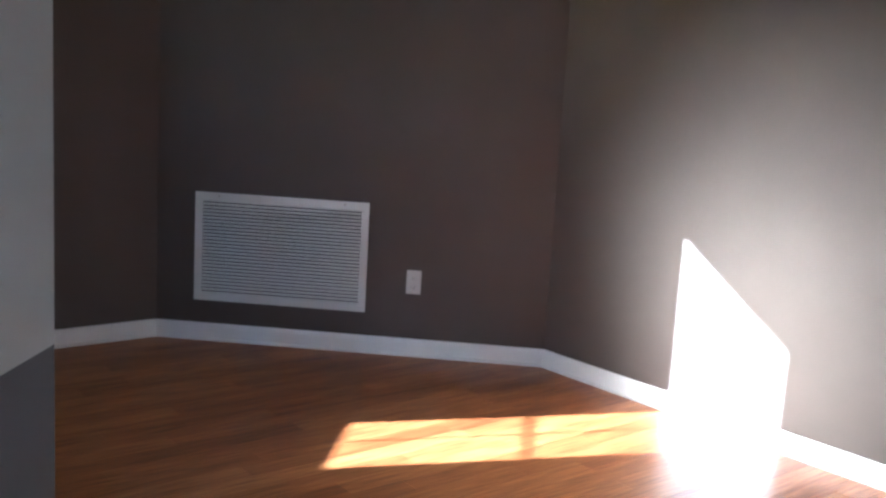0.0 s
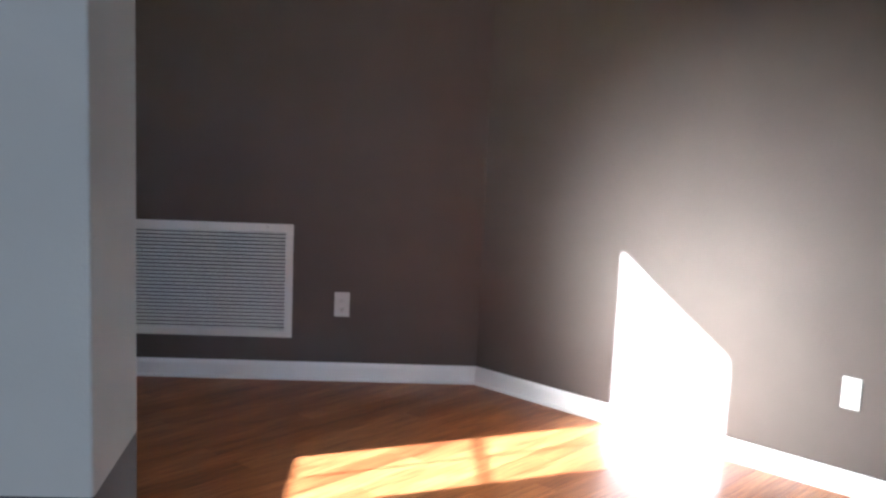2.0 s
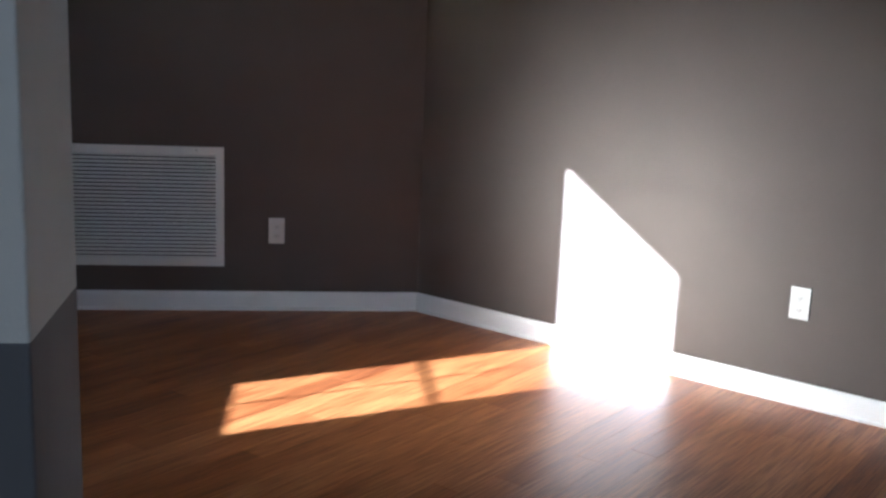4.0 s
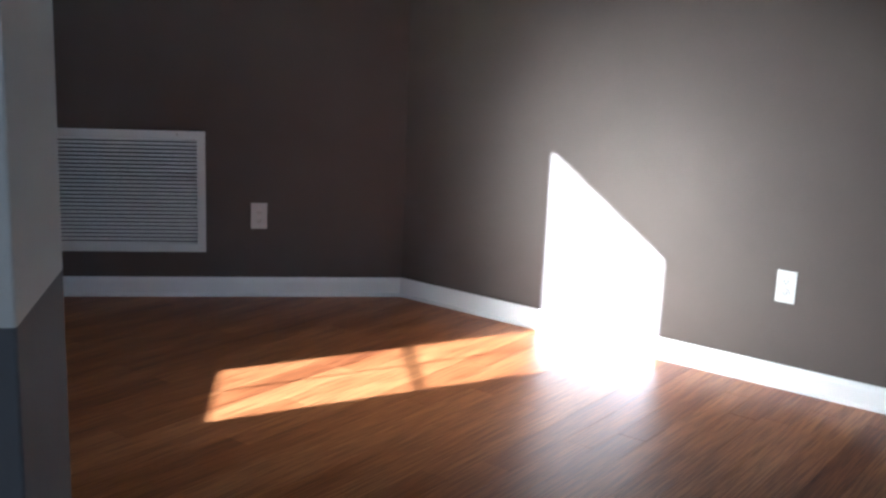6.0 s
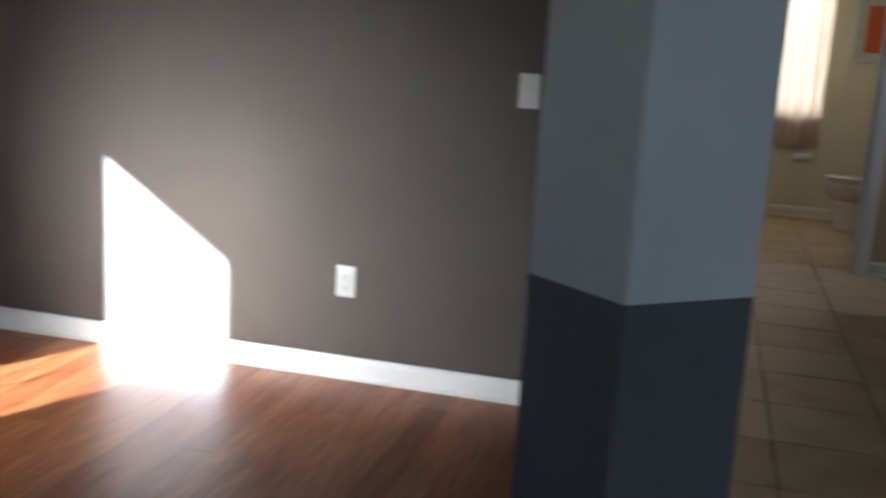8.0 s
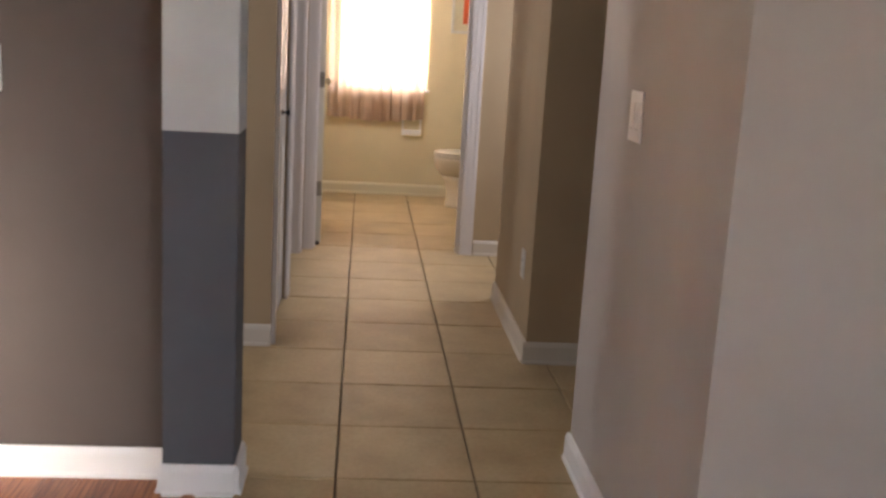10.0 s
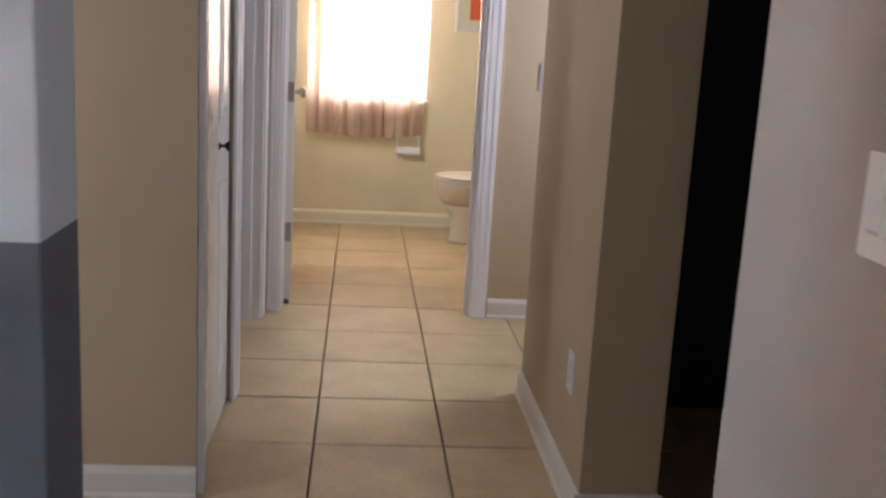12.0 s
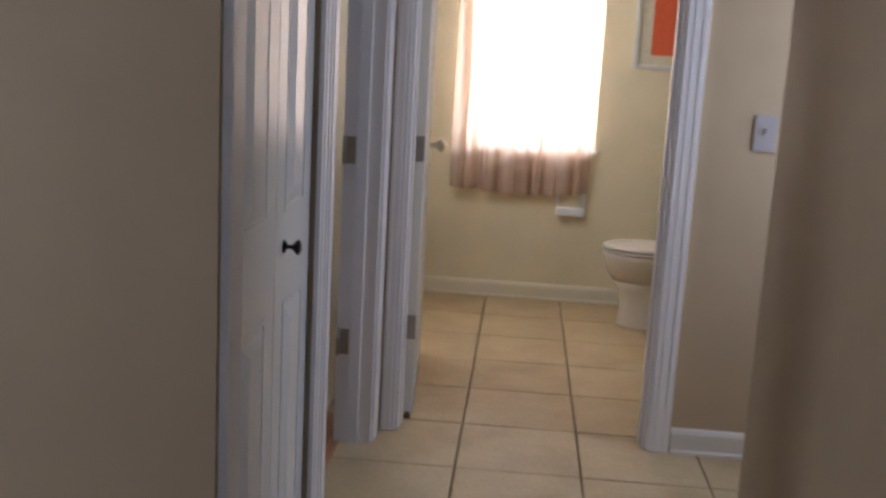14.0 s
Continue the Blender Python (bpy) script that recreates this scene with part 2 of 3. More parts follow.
def baseboard(p, q, label, height=0.088, thick=0.014, mat=M_TRIM):
    """A board along a wall's foot, the room on the left of p to q, its top edge eased, a shoe bead at its foot."""
    m, length = along(p, q)
    prof = [(0, 0), (thick + 0.006, 0), (thick + 0.006, 0.008), (thick, 0.015), (thick, height - 0.018), (thick - 0.005, height - 0.006), (thick - 0.010, height), (0, height)]
    bm = bmesh.new()
    a = [bm.verts.new((0, y, z)) for y, z in prof]
    b = [bm.verts.new((length, y, z)) for y, z in prof]
    n = len(prof)
    for i in range(n):
        bm.faces.new((a[i], b[i], b[(i + 1) % n], a[(i + 1) % n]))
    bm.faces.new(a)
    bm.faces.new(b[::-1])
    bmesh.ops.recalc_face_normals(bm, faces=bm.faces)
    ob = link("baseboard", bm, mat)
    ob.matrix_basis = m
    return tagged(ob, label, "baseboard", kind="structure")


# ---- plan ----
N_Y = -1.228                       # dining room's far wall
NW_A, NW_B = (-3.355, N_Y), (-4.715, -2.630)
O1_D, GR_D0, GR_D1 = 0.658, 0.893, 1.760   # outlet and grille along the angled wall
W_END = (-4.700, -3.900)
SW_END = (-3.320, -5.280)
HALL_L, HALL_R = -0.300, 0.725
BATH_Y, BACK_Y = 1.915, 4.085
FOYER_Y = -8.2
CHAIR = 0.995

# ---- dining room walls ----
wall("wall_north", (-0.470, N_Y), NW_A, 0.030, M_BROWN, "dark taupe brown painted wall catching a patch of sun")
wall("wall_diagonal", NW_A, NW_B, 0.12, M_BROWN, "dark brown painted angled wall with an air grille")
wall("wall_west", NW_B, W_END, 0.12, M_BROWN, "dark brown painted wall in shade")
SW_M, SW_LEN = along(W_END, SW_END)
WIN_A, WIN_B = 0.860, 1.600
WIN_Z0, WIN_Z1, WIN_RAIL = 0.760, 2.350, 1.431
wall("wall_window", W_END, SW_END, 0.14, M_BROWN, "dark brown painted angled wall with a tall window", holes=((WIN_A, WIN_B, WIN_Z0, WIN_Z1),))
wall("wall_south", SW_END, (-2.265, -5.280), 0.12, M_BROWN, "dark brown painted wall")
for a, b in (((-0.484, N_Y), NW_A), (NW_A, NW_B), (NW_B, W_END), (W_END, SW_END), (SW_END, (-2.265, -5.280))):
    baseboard(a, b, "white painted wooden baseboard at the foot of a brown wall")


def pier(name, poly, label):
    """A two-tone painted pier: slate below the line, light grey above."""
    p = thing(name, label, "column", kind="structure")
    part("lower_band", prism(poly, 0, CHAIR, 0.004), M_SLATE, p, "slate painted lower part")
    part("upper_band", prism(poly, CHAIR, CEIL, 0.004), M_GREY, p, "light grey painted upper part")
    return p


pier("pier_angled", [(-0.535, -3.411), (-0.397, -3.527), (-0.247, -3.402), (-0.248, -3.210), (-0.445, -3.210), (-0.445, -3.321)],
     "angled pier painted light grey over slate between dining room and hall")
pier("pier_wall", [(-1.140, -4.420), (-1.287, -4.285), (-2.265, -5.280), (-1.990, -5.280)],
     "angled wall end painted light grey over slate at the dining room")
pier("pier_stub", [(-0.470, -1.335), (-0.276, -1.335), (-0.276, -1.165), (-0.470, -1.165)],
     "wall end painted light grey over slate beside the hall")
for a, b in (((-0.276, -1.335), (-0.470, -1.335)), ((-0.276, -1.165), (-0.276, -1.335)), ((-0.470, -1.335), (-0.470, N_Y))):
    baseboard(a, b, "white painted baseboard round a wall end", 0.088)

# ---- hall walls ----
wall("wall_passage", (-0.300, 0.030), (-2.300, 0.030), 0.12, M_TAN, "tan painted wall facing the hall")
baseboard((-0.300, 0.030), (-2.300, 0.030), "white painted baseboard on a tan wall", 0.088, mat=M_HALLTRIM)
wall("wall_passage_south", (-2.300, -1.165), (-0.470, -1.165), 0.030, M_TAN, "tan painted wall of the side passage")
wall("wall_passage_end", (-2.300, 0.030), (-2.300, -1.165), 0.12, M_TAN, "tan painted wall closing the side passage", holes=((0.56, 1.12, 0.9, 2.0),))
BIF_B, DOOR2_A, DOOR2_B, DOOR_H = 0.765, 0.905, 1.785, 2.04
wall("wall_hall_left", (HALL_L, BATH_Y), (HALL_L, 0.150), 0.12, M_TAN, "tan painted hall wall with white doors",
     holes=((BATH_Y - DOOR2_B, BATH_Y - DOOR2_A, 0, DOOR_H), (BATH_Y - BIF_B, BATH_Y - 0.150, 0, DOOR_H)))
wall("wall_hall_right", (HALL_R, -0.100), (HALL_R, 0.905), 0.212, M_TAN, "tan painted hall wall with an outlet")
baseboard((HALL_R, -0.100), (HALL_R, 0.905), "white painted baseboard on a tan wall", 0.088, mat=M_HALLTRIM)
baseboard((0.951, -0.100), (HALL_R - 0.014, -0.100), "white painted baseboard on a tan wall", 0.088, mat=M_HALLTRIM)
baseboard((0.937, 0.790), (0.937, -0.100), "white painted baseboard in the unlit side room", 0.088)
wall("wall_recess", (0.947, 0.905), (1.700, 0.905), 0.1, M_TAN, "tan painted wall of a recess")
wall("wall_recess_end", (1.700, 0.905), (1.700, BATH_Y), 0.1, M_TAN, "tan painted wall of a recess with an added window", holes=((0.255, 0.855, 0.85, 2.05),))
NEAR_X, NEAR_Y0, NEAR_Y1 = 0.717, -1.045, -2.170
wall("wall_near", (NEAR_X, NEAR_Y1), (NEAR_X, NEAR_Y0), 0.115, M_TAUPE, "taupe painted hall wall with a light switch")
baseboard((NEAR_X, NEAR_Y1), (NEAR_X, NEAR_Y0 + 0.012), "white painted baseboard on a taupe wall", 0.088)
wall("wall_foyer_angled", (4.000, NEAR_Y1 - 3.237), (NEAR_X, NEAR_Y1), 0.115, M_TAUPE, "taupe painted angled wall of the entrance")
baseboard((4.000, NEAR_Y1 - 3.237), (NEAR_X, NEAR_Y1), "white painted baseboard on a taupe wall", 0.088)

# dark side room: near-black wall colour stands in for its lack of light
wall("wall_dark_south", (0.832, NEAR_Y0), (3.400, NEAR_Y0), 0.1, M_DARKROOM, "unlit wall of the side room, its darkness put into the colour")
wall("wall_dark_east", (3.400, NEAR_Y0), (3.400, 0.800), 0.1, M_DARKROOM, "unlit wall of the side room, its darkness put into the colour")
wall("wall_dark_north", (3.400, 0.800), (0.949, 0.800), 0.1, M_DARKROOM, "unlit wall of the side room, its darkness put into the colour")

# entrance hall behind the walk; unseen walls, brown to cut bounced light
wall("wall_foyer_east", (4.000, FOYER_Y), (4.000, NEAR_Y1 - 3.237), 0.12, M_BROWN, "unseen brown wall of the entrance with an added window", holes=((0.60, 2.00, 0.40, 2.30),))
wall("wall_foyer_south", (-2.400, FOYER_Y), (4.000, FOYER_Y), 0.14, M_BROWN, "unseen brown wall with two wide added windows", holes=((0.80, 2.50, 0.30, 2.30), (4.55, 6.25, 0.30, 2.30)))
wall("wall_foyer_west", (-2.400, -5.400), (-2.400, FOYER_Y), 0.12, M_BROWN, "unseen entrance wall, brown to cut bounced light")
wall("wall_foyer_back", (-1.990, -5.281), (-2.400, -5.281), 0.119, M_BROWN, "unseen entrance wall, brown to cut bounced light")

# bathroom
ob = link("wall_bath_front", boxes((-0.420, -0.240, BATH_Y, BATH_Y + 0.12, 0, CEIL), (-0.240, 0.650, BATH_Y, BATH_Y + 0.12, DOOR_H, CEIL), (0.650, 1.800, BATH_Y, BATH_Y + 0.12, 0, CEIL)), M_TAN)
tagged(ob, "pale tan painted wall with the bathroom doorway", "wall", kind="structure")
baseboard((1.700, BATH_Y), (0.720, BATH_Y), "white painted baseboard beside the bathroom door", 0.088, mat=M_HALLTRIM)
BW_A, BW_B, BW_Z0, BW_Z1 = -0.160, 0.530, 0.837, 2.050
ob = link("wall_bath_back", boxes((-0.620, BW_A, BACK_Y, BACK_Y + 0.14, 0, CEIL), (BW_B, 1.800, BACK_Y, BACK_Y + 0.14, 0, CEIL),
                                  (BW_A, BW_B, BACK_Y, BACK_Y + 0.14, 0, BW_Z0), (BW_A, BW_B, BACK_Y, BACK_Y + 0.14, BW_Z1, CEIL)), M_CREAM)
tagged(ob, "cream painted bathroom wall with a curtained window", "wall", kind="structure")
baseboard((1.700, BACK_Y), (-0.500, BACK_Y), "cream painted baseboard in the bathroom", 0.088, mat=M_BATHTRIM)
wall("wall_bath_left", (-0.500, BACK_Y), (-0.500, BATH_Y + 0.12), 0.12, M_CREAM, "cream painted bathroom wall with a small added window", holes=((BACK_Y - 3.30, BACK_Y - 2.76, 1.0, 2.0),))
wall("wall_bath_right", (1.700, BATH_Y + 0.12), (1.700, BACK_Y), 0.1, M_CREAM, "cream painted bathroom wall")

# room behind the second door
wall("wall_side_west", (-2.300, 2.600), (-2.300, 0.155), 0.12, M_TAN, "tan painted wall of the side room with an added window", holes=((1.10, 1.60, 0.9, 2.0),))
wall("wall_side_north", (-0.625, 2.600), (-2.300, 2.600), 0.12, M_TAN, "unlit wall of the side room")
wall("wall_closet", (-1.000, 0.840), (-0.420, 0.840), 0.05, M_TAN, "unlit closet wall")

# ---- ceiling and ground ----
ob = link("ceiling", prism([(-2.55, -8.4), (4.2, -8.4), (4.2, 4.4), (-2.5, 4.4), (-2.5, -1.1), (-3.4, -1.1), (-4.9, -2.6), (-4.9, -3.95), (-3.4, -5.45), (-2.55, -5.45)], CEIL, CEIL + 0.15), M_CEIL)
tagged(ob, "white painted ceiling", "ceiling", kind="structure")
ob = link("ground", boxes((-400, 400, -400, 400, -0.40, -0.30)), M_GROUND)
tagged(ob, "lawn outside the house", "ground", kind="structure")

# ---- floors: beds for the pieces ----
TILE = 0.406
BORDER_X, BORDER_D = -0.385, 2.965
tile_floor = tagged(link("floor", boxes((-2.5, 4.15, FOYER_Y - 0.1, 4.3, -0.12, -0.010)), M_GROUT), "beige square ceramic floor tiles with dark grout", "floor", kind="structure")
wood_bed = prism([(BORDER_X, N_Y - 0.0), (-3.4, N_Y), (-4.9, -2.7), (-4.9, -3.95), (-3.35, -5.4), (-2.4, -5.4), (BORDER_X, BORDER_X - BORDER_D)], -0.011, -0.004)
bmesh.ops.recalc_face_normals(wood_bed, faces=wood_bed.faces)
wood_floor = tagged(link("floor_wood", wood_bed, M_RUBBER), "reddish brown glossy wooden plank floor", "floor", kind="structure")
side_bed = tagged(link("floor_side", boxes((-2.3, -0.375, 0.845, 2.6, -0.011, -0.001)), M_WOOD), "dark reddish wooden floor of the side room", "floor", kind="structure")

# ---- dining window ----
window_1 = thing("window_1", "tall narrow white window with a screened lower half", "window", kind="structure", at=SW_M)
AP_A, AP_B, AP_C, AP_Z0, AP_ZL, AP_ZR = 0.989, 1.475, 1.510, 0.904, 2.197, 1.985
part("window_frame", boxes((WIN_A, AP_A, -0.138, -0.124, WIN_Z0, WIN_Z1), (AP_B, WIN_B, -0.138, -0.124, WIN_Z0, WIN_RAIL), (AP_C, WIN_B, -0.138, -0.124, WIN_RAIL, WIN_Z1),
                           (AP_A, AP_B, -0.138, -0.124, WIN_Z0, AP_Z0)), M_TRIM, window_1)
rake = bmesh.new()
rv = [(AP_A, AP_ZL), (AP_C, AP_ZR), (AP_C, WIN_Z1), (AP_A, WIN_Z1)]
f0 = [rake.verts.new((x, -0.138, z)) for x, z in rv]
f1 = [rake.verts.new((x, -0.124, z)) for x, z in rv]
rake.faces.new(f0)
rake.faces.new(f1[::-1])
for k in range(4):
    rake.faces.new((f0[k], f1[k], f1[(k + 1) % 4], f0[(k + 1) % 4]))
bmesh.ops.recalc_face_normals(rake, faces=rake.faces)
part("raked_sun_blocker", rake, M_TRIM, window_1)
part("meeting_rail", boxes((AP_A, AP_C, -0.135, -0.127, WIN_RAIL - 0.008, WIN_RAIL + 0.008)), M_TRIM, window_1)
part("muntin", boxes((AP_A, AP_B, -0.135, -0.127, 1.192 - 0.007, 1.192 + 0.007)), M_TRIM, window_1)
part("muntin", boxes((AP_A + 0.210, AP_A + 0.219, -0.133, -0.129, AP_Z0, WIN_RAIL - 0.008)), M_TRIM, window_1)
for z0, z1 in ((AP_Z0, WIN_RAIL - 0.008), (WIN_RAIL + 0.008, WIN_Z1)):
    part("pane", boxes((AP_A, AP_C if z0 > 1.2 else AP_B, -0.1395, -0.1385, z0, z1)), M_PANE, window_1).visible_shadow = False
part("screen", boxes((AP_A, AP_B, -0.1225, -0.122, AP_Z0, WIN_RAIL)), M_SCREEN, window_1, "fine dark insect screen")
part("window_sill", boxes((WIN_A - 0.04, WIN_B + 0.04, -0.10, 0.05, WIN_Z0 - 0.03, WIN_Z0), bevel=0.004), M_TRIM, window_1)

# ---- wall plates ----
def plate_body(w, h, t=0.006):
    return boxes((-w / 2, w / 2, 0, t, -h / 2, h / 2), bevel=0.0022)


def outlet(m, label):
    """A duplex outlet on its cover plate; y points out of the wall."""
    o = thing("power_outlet", label, "power outlet", "outlets at the foot of the walls", at=m)
    part("cover_plate", plate_body(0.072, 0.118), M_PLATE, o)
    for z in (0.021, -0.021):
        s = part("socket", lathe([(0.0165, 0.006), (0.0165, 0.0085), (0.015, 0.0092)], 20), M_PLATE, o)
        s.matrix_basis = pose(0, 0, z, -90, 0, 0)
        for x in (-0.0065, 0.0065):
            part("slot", boxes((x - 0.001, x + 0.001, -0.004, 0.004, 0.0088, 0.0096)), M_SLOT, s)
        part("slot", lathe([(0.0022, 0.0088), (0.0022, 0.0096)], 10), M_SLOT, s).matrix_basis = pose(0, 0.0085, 0)
    part("screw", lathe([(0.0032, 0.005), (0.0032, 0.0068), (0.002, 0.0074)], 12), M_PLATE, o).matrix_basis = pose(0, 0, 0, -90, 0, 0)
    return o


def light_switch(m, label, rocker=False, w=0.072, h=0.118, mat=M_PLATE):
    """A switch on its cover plate; y points out of the wall."""
    o = thing("light_switch", label, "light switch", "light switches", at=m)
    part("cover_plate", plate_body(w, h), mat, o)
    if rocker:
        for x in (-0.023, 0.023):
            r = part("rocker", boxes((x - 0.0174, x + 0.0174, 0.005, 0.0085, -0.027, 0.0345), bevel=0.0012), mat, o)
            r.matrix_basis = pose(0, 0, 0, 1.5, 0, 0)
            part("frame_ring", boxes((x - 0.0195, x - 0.0175, 0.005, 0.0072, -0.036, 0.036), (x + 0.0175, x + 0.0195, 0.005, 0.0072, -0.036, 0.036),
                                     (x - 0.0175, x + 0.0175, 0.005, 0.0072, 0.0345, 0.036), (x - 0.0175, x + 0.0175, 0.005, 0.0072, -0.036, -0.0345)), mat, o)
            part("air_gap_bar", boxes((x - 0.014, x + 0.014, 0.005, 0.0075, -0.0325, -0.0285), bevel=0.0006), M_PLATE, o, "thin grey seam bar")
    else:
        part("toggle", boxes((-0.004, 0.004, 0.004, 0.020, -0.006, 0.006), bevel=0.0015), mat, o).matrix_basis = pose(0, 0, 0.004, 28, 0, 0)
        part("collar", boxes((-0.0065, 0.0065, 0.005, 0.0075, -0.0125, 0.0125), bevel=0.001), mat, o)
    for z in (0.030, -0.030) if not rocker else ():
        part("screw", lathe([(0.003, 0.005), (0.003, 0.0068), (0.002, 0.0074)], 12), mat, o).matrix_basis = pose(0, 0, z, -90, 0, 0)
    return o


def on_wall(p, q, d, z):
    """A pose on the wall face p to q, d along it, y out into the room."""
    m, _ = along(p, q)
    return m @ pose(d, 0.0005, z)


outlet(on_wall(NW_A, NW_B, O1_D, 0.374), "white duplex outlet beside the air grille on the brown wall")
outlet(pose(-1.568, N_Y - 0.0005, 0.378, 0, 0, 180), "white duplex outlet on the sunlit brown wall")
light_switch(pose(-0.932, N_Y - 0.0005, 1.125, 0, 0, 180), "white toggle switch on the brown wall beside the pier")
outlet(pose(HALL_R - 0.0005, 0.095, 0.365, 0, 0, 90), "white duplex outlet on the tan hall wall")
light_switch(pose(NEAR_X - 0.0005, -1.472, 1.100, 0, 0, 90), "white double rocker switch on the taupe hall wall", True, 0.112, 0.126, M_TRIM)
light_switch(pose(0.925, BATH_Y - 0.0005, 1.105, 0, 0, 180), "toggle switch beside the bathroom door, darkened in colour for the recess's shade", mat=M_PLATE_SHADE)


# ---- return air grille ----
def air_grille(m, w, h):
    """A stamped return-air grille: flanged frame, tilted louvres, a dark sheet behind as the duct's shade; y points out
    of the wall.
    """
    g = thing("air_grille", "white enamelled metal return-air grille with horizontal louvres", "air vent", at=m)
    f = 0.032
    part("frame", boxes((0, w, 0.001, 0.009, h - f, h), (0, w, 0.001, 0.009, 0, f), (0, f, 0.001, 0.009, f, h - f), (w - f, w, 0.001, 0.009, f, h - f), bevel=0.0025), M_ENAMEL, g)
    part("inner_lip", boxes((f, w - f, 0.0015, 0.006, h - f - 0.005, h - f), (f, w - f, 0.0015, 0.006, f, f + 0.005), (f, f + 0.005, 0.0015, 0.006, f, h - f), (w - f - 0.005, w - f, 0.0015, 0.006, f, h - f)), M_ENAMEL, g)
    part("gap_shade_sheet", boxes((f - 0.008, w - f + 0.008, 0.0006, 0.0012, f - 0.008, h - f + 0.008)), M_DUCT_SHADE, g, "thin dark sheet for the shade behind the louvres")
    count = 28
    pitch = (h - 2 * f) / count
    slat = None
    for k in range(count):
        z = f + (k + 0.5) * pitch
        if slat is None:
            bm = boxes((f + 0.005, w - f - 0.005, -0.0072, 0.0072, -0.0007, 0.0007))
            slat = part("louvre", bm, M_ENAMEL, g)
            slat.matrix_basis = pose(0, 0.0062, z, -44, 0, 0)
        else:
            o = new("louvre", slat.data)
            o.parent = g
            o.matrix_basis = pose(0, 0.0062, z, -44 + random.uniform(-3, 3), 0, 0)
    for x in (0.12, w - 0.12):
        part("screw", lathe([(0.004, 0.008), (0.004, 0.010), (0.0025, 0.0108)], 12), M_HINGE, g).matrix_basis = pose(x, 0, h - f / 2, -90, 0, 0)
    part("latch", boxes((w * 0.17, w * 0.17 + 0.05, 0.006, 0.014, f + 0.001, f + 0.010), bevel=0.0015), M_ENAMEL, g)
    return g


air_grille(on_wall(NW_A, NW_B, GR_D0, 0.205), GR_D1 - GR_D0, 0.545)


# ---- doors and casings ----
def hinge(m, label="satin nickel butt hinge on a white jamb", parent=None):
    h = new("hinge")
    h.parent = parent
    h.matrix_basis = m
    tagged(h, label)
    part("leaf", boxes((-0.036, -0.004, 0, 0.0025, -0.044, 0.044), bevel=0.001), M_HINGE, h)
    part("knuckle", lathe([(0.0055, -0.046), (0.0055, 0.046)], 12), M_HINGE, h).matrix_basis = pose(0, 0.004, 0)
    return h


def casing_profile(x0, x1, z1, side):
    """A stepped moulding, x across the board; side 1 thickens towards x1."""
    w = x1 - x0
    a, b, c = (0.3, 0.72, 1.0)
    cuts = [(0, a * w, 0.012), (a * w, b * w, 0.014), (b * w, c * w, 0.0165)]
    out = []
    for u, v, t in cuts:
        if side < 0:
            u, v = w - v, w - u
        out.append((x0 + u, x0 + v, 0, t, 0, z1))
    return out


# bathroom doorway: jambs, casing, open door
door_1 = thing("door_1", "white painted bathroom doorway with its door standing open", "door", kind="structure")
JL, JR = -0.240, 0.650
part("jamb", boxes((JL, JL + 0.018, BATH_Y - 0.003, BATH_Y + 0.123, 0, DOOR_H), bevel=0.0015), M_CASING, door_1)
part("jamb", boxes((JR - 0.018, JR, BATH_Y - 0.003, BATH_Y + 0.123, 0, DOOR_H), bevel=0.0015), M_CASING, door_1)
part("jamb_head", boxes((JL + 0.018, JR - 0.018, BATH_Y - 0.003, BATH_Y + 0.123, DOOR_H - 0.018, DOOR_H)), M_CASING, door_1)
part("door_stop", boxes((JL + 0.018, JL + 0.025, BATH_Y + 0.040, BATH_Y + 0.075, 0, DOOR_H - 0.018), bevel=0.002), M_CASING, door_1)
part("door_stop", boxes((JR - 0.030, JR - 0.018, BATH_Y + 0.040, BATH_Y + 0.075, 0, DOOR_H - 0.018), bevel=0.002), M_CASING, door_1)
for name, spans in (("casing", casing_profile(JR - 0.006, JR + 0.064, DOOR_H + 0.06, 1)), ("casing", casing_profile(-0.283, JL + 0.006, DOOR_H + 0.06, -1))):
    c = part(name, boxes(*spans, bevel=0.0015), M_CASING, door_1)
    c.matrix_basis = pose(0, BATH_Y, 0) @ Matrix.Diagonal((1, -1, 1, 1))
    c.data.flip_normals()
leaf = part("door_leaf", boxes((-0.222, -0.187, BATH_Y + 0.142, BATH_Y + 0.922, 0.012, DOOR_H - 0.025), bevel=0.002), M_LEAF, door_1, "white door leaf swung open into the bathroom")
for z0, z1 in ((0.14, 0.86), (1.02, 1.90)):
    for y0 in (BATH_Y + 0.26, BATH_Y + 0.60):
        part("panel", boxes((-0.1875, -0.183, y0, y0 + 0.22, z0, z1), bevel=0.004), M_LEAF, leaf)
swing = Vector((-0.2045, BATH_Y + 0.142, 0))
leaf.matrix_basis = Matrix.Translation(swing) @ Matrix.Rotation(radians(4), 4, "Z") @ Matrix.Translation(-swing)
part("doorstop", lathe([(0.012, 0), (0.012, 0.012), (0.008, 0.02)], 14), M_RUBBER, door_1, "small brown rubber door bumper").matrix_basis = pose(-0.205, BATH_Y + 0.128, 0)
for z in (0.336, 0.976, 1.80):
    hinge(pose(-0.226, BATH_Y + 0.1415, z, 0, 0, 180), parent=door_1)
part("strike_knob", lathe([(0.011, 0), (0.011, 0.02), (0.026, 0.035), (0.028, 0.05), (0.018, 0.062)], 20), M_CHROME, leaf, "round chrome door knob").matrix_basis = pose(-0.187, BATH_Y + 0.857, 0.93, 0, 90, 0)

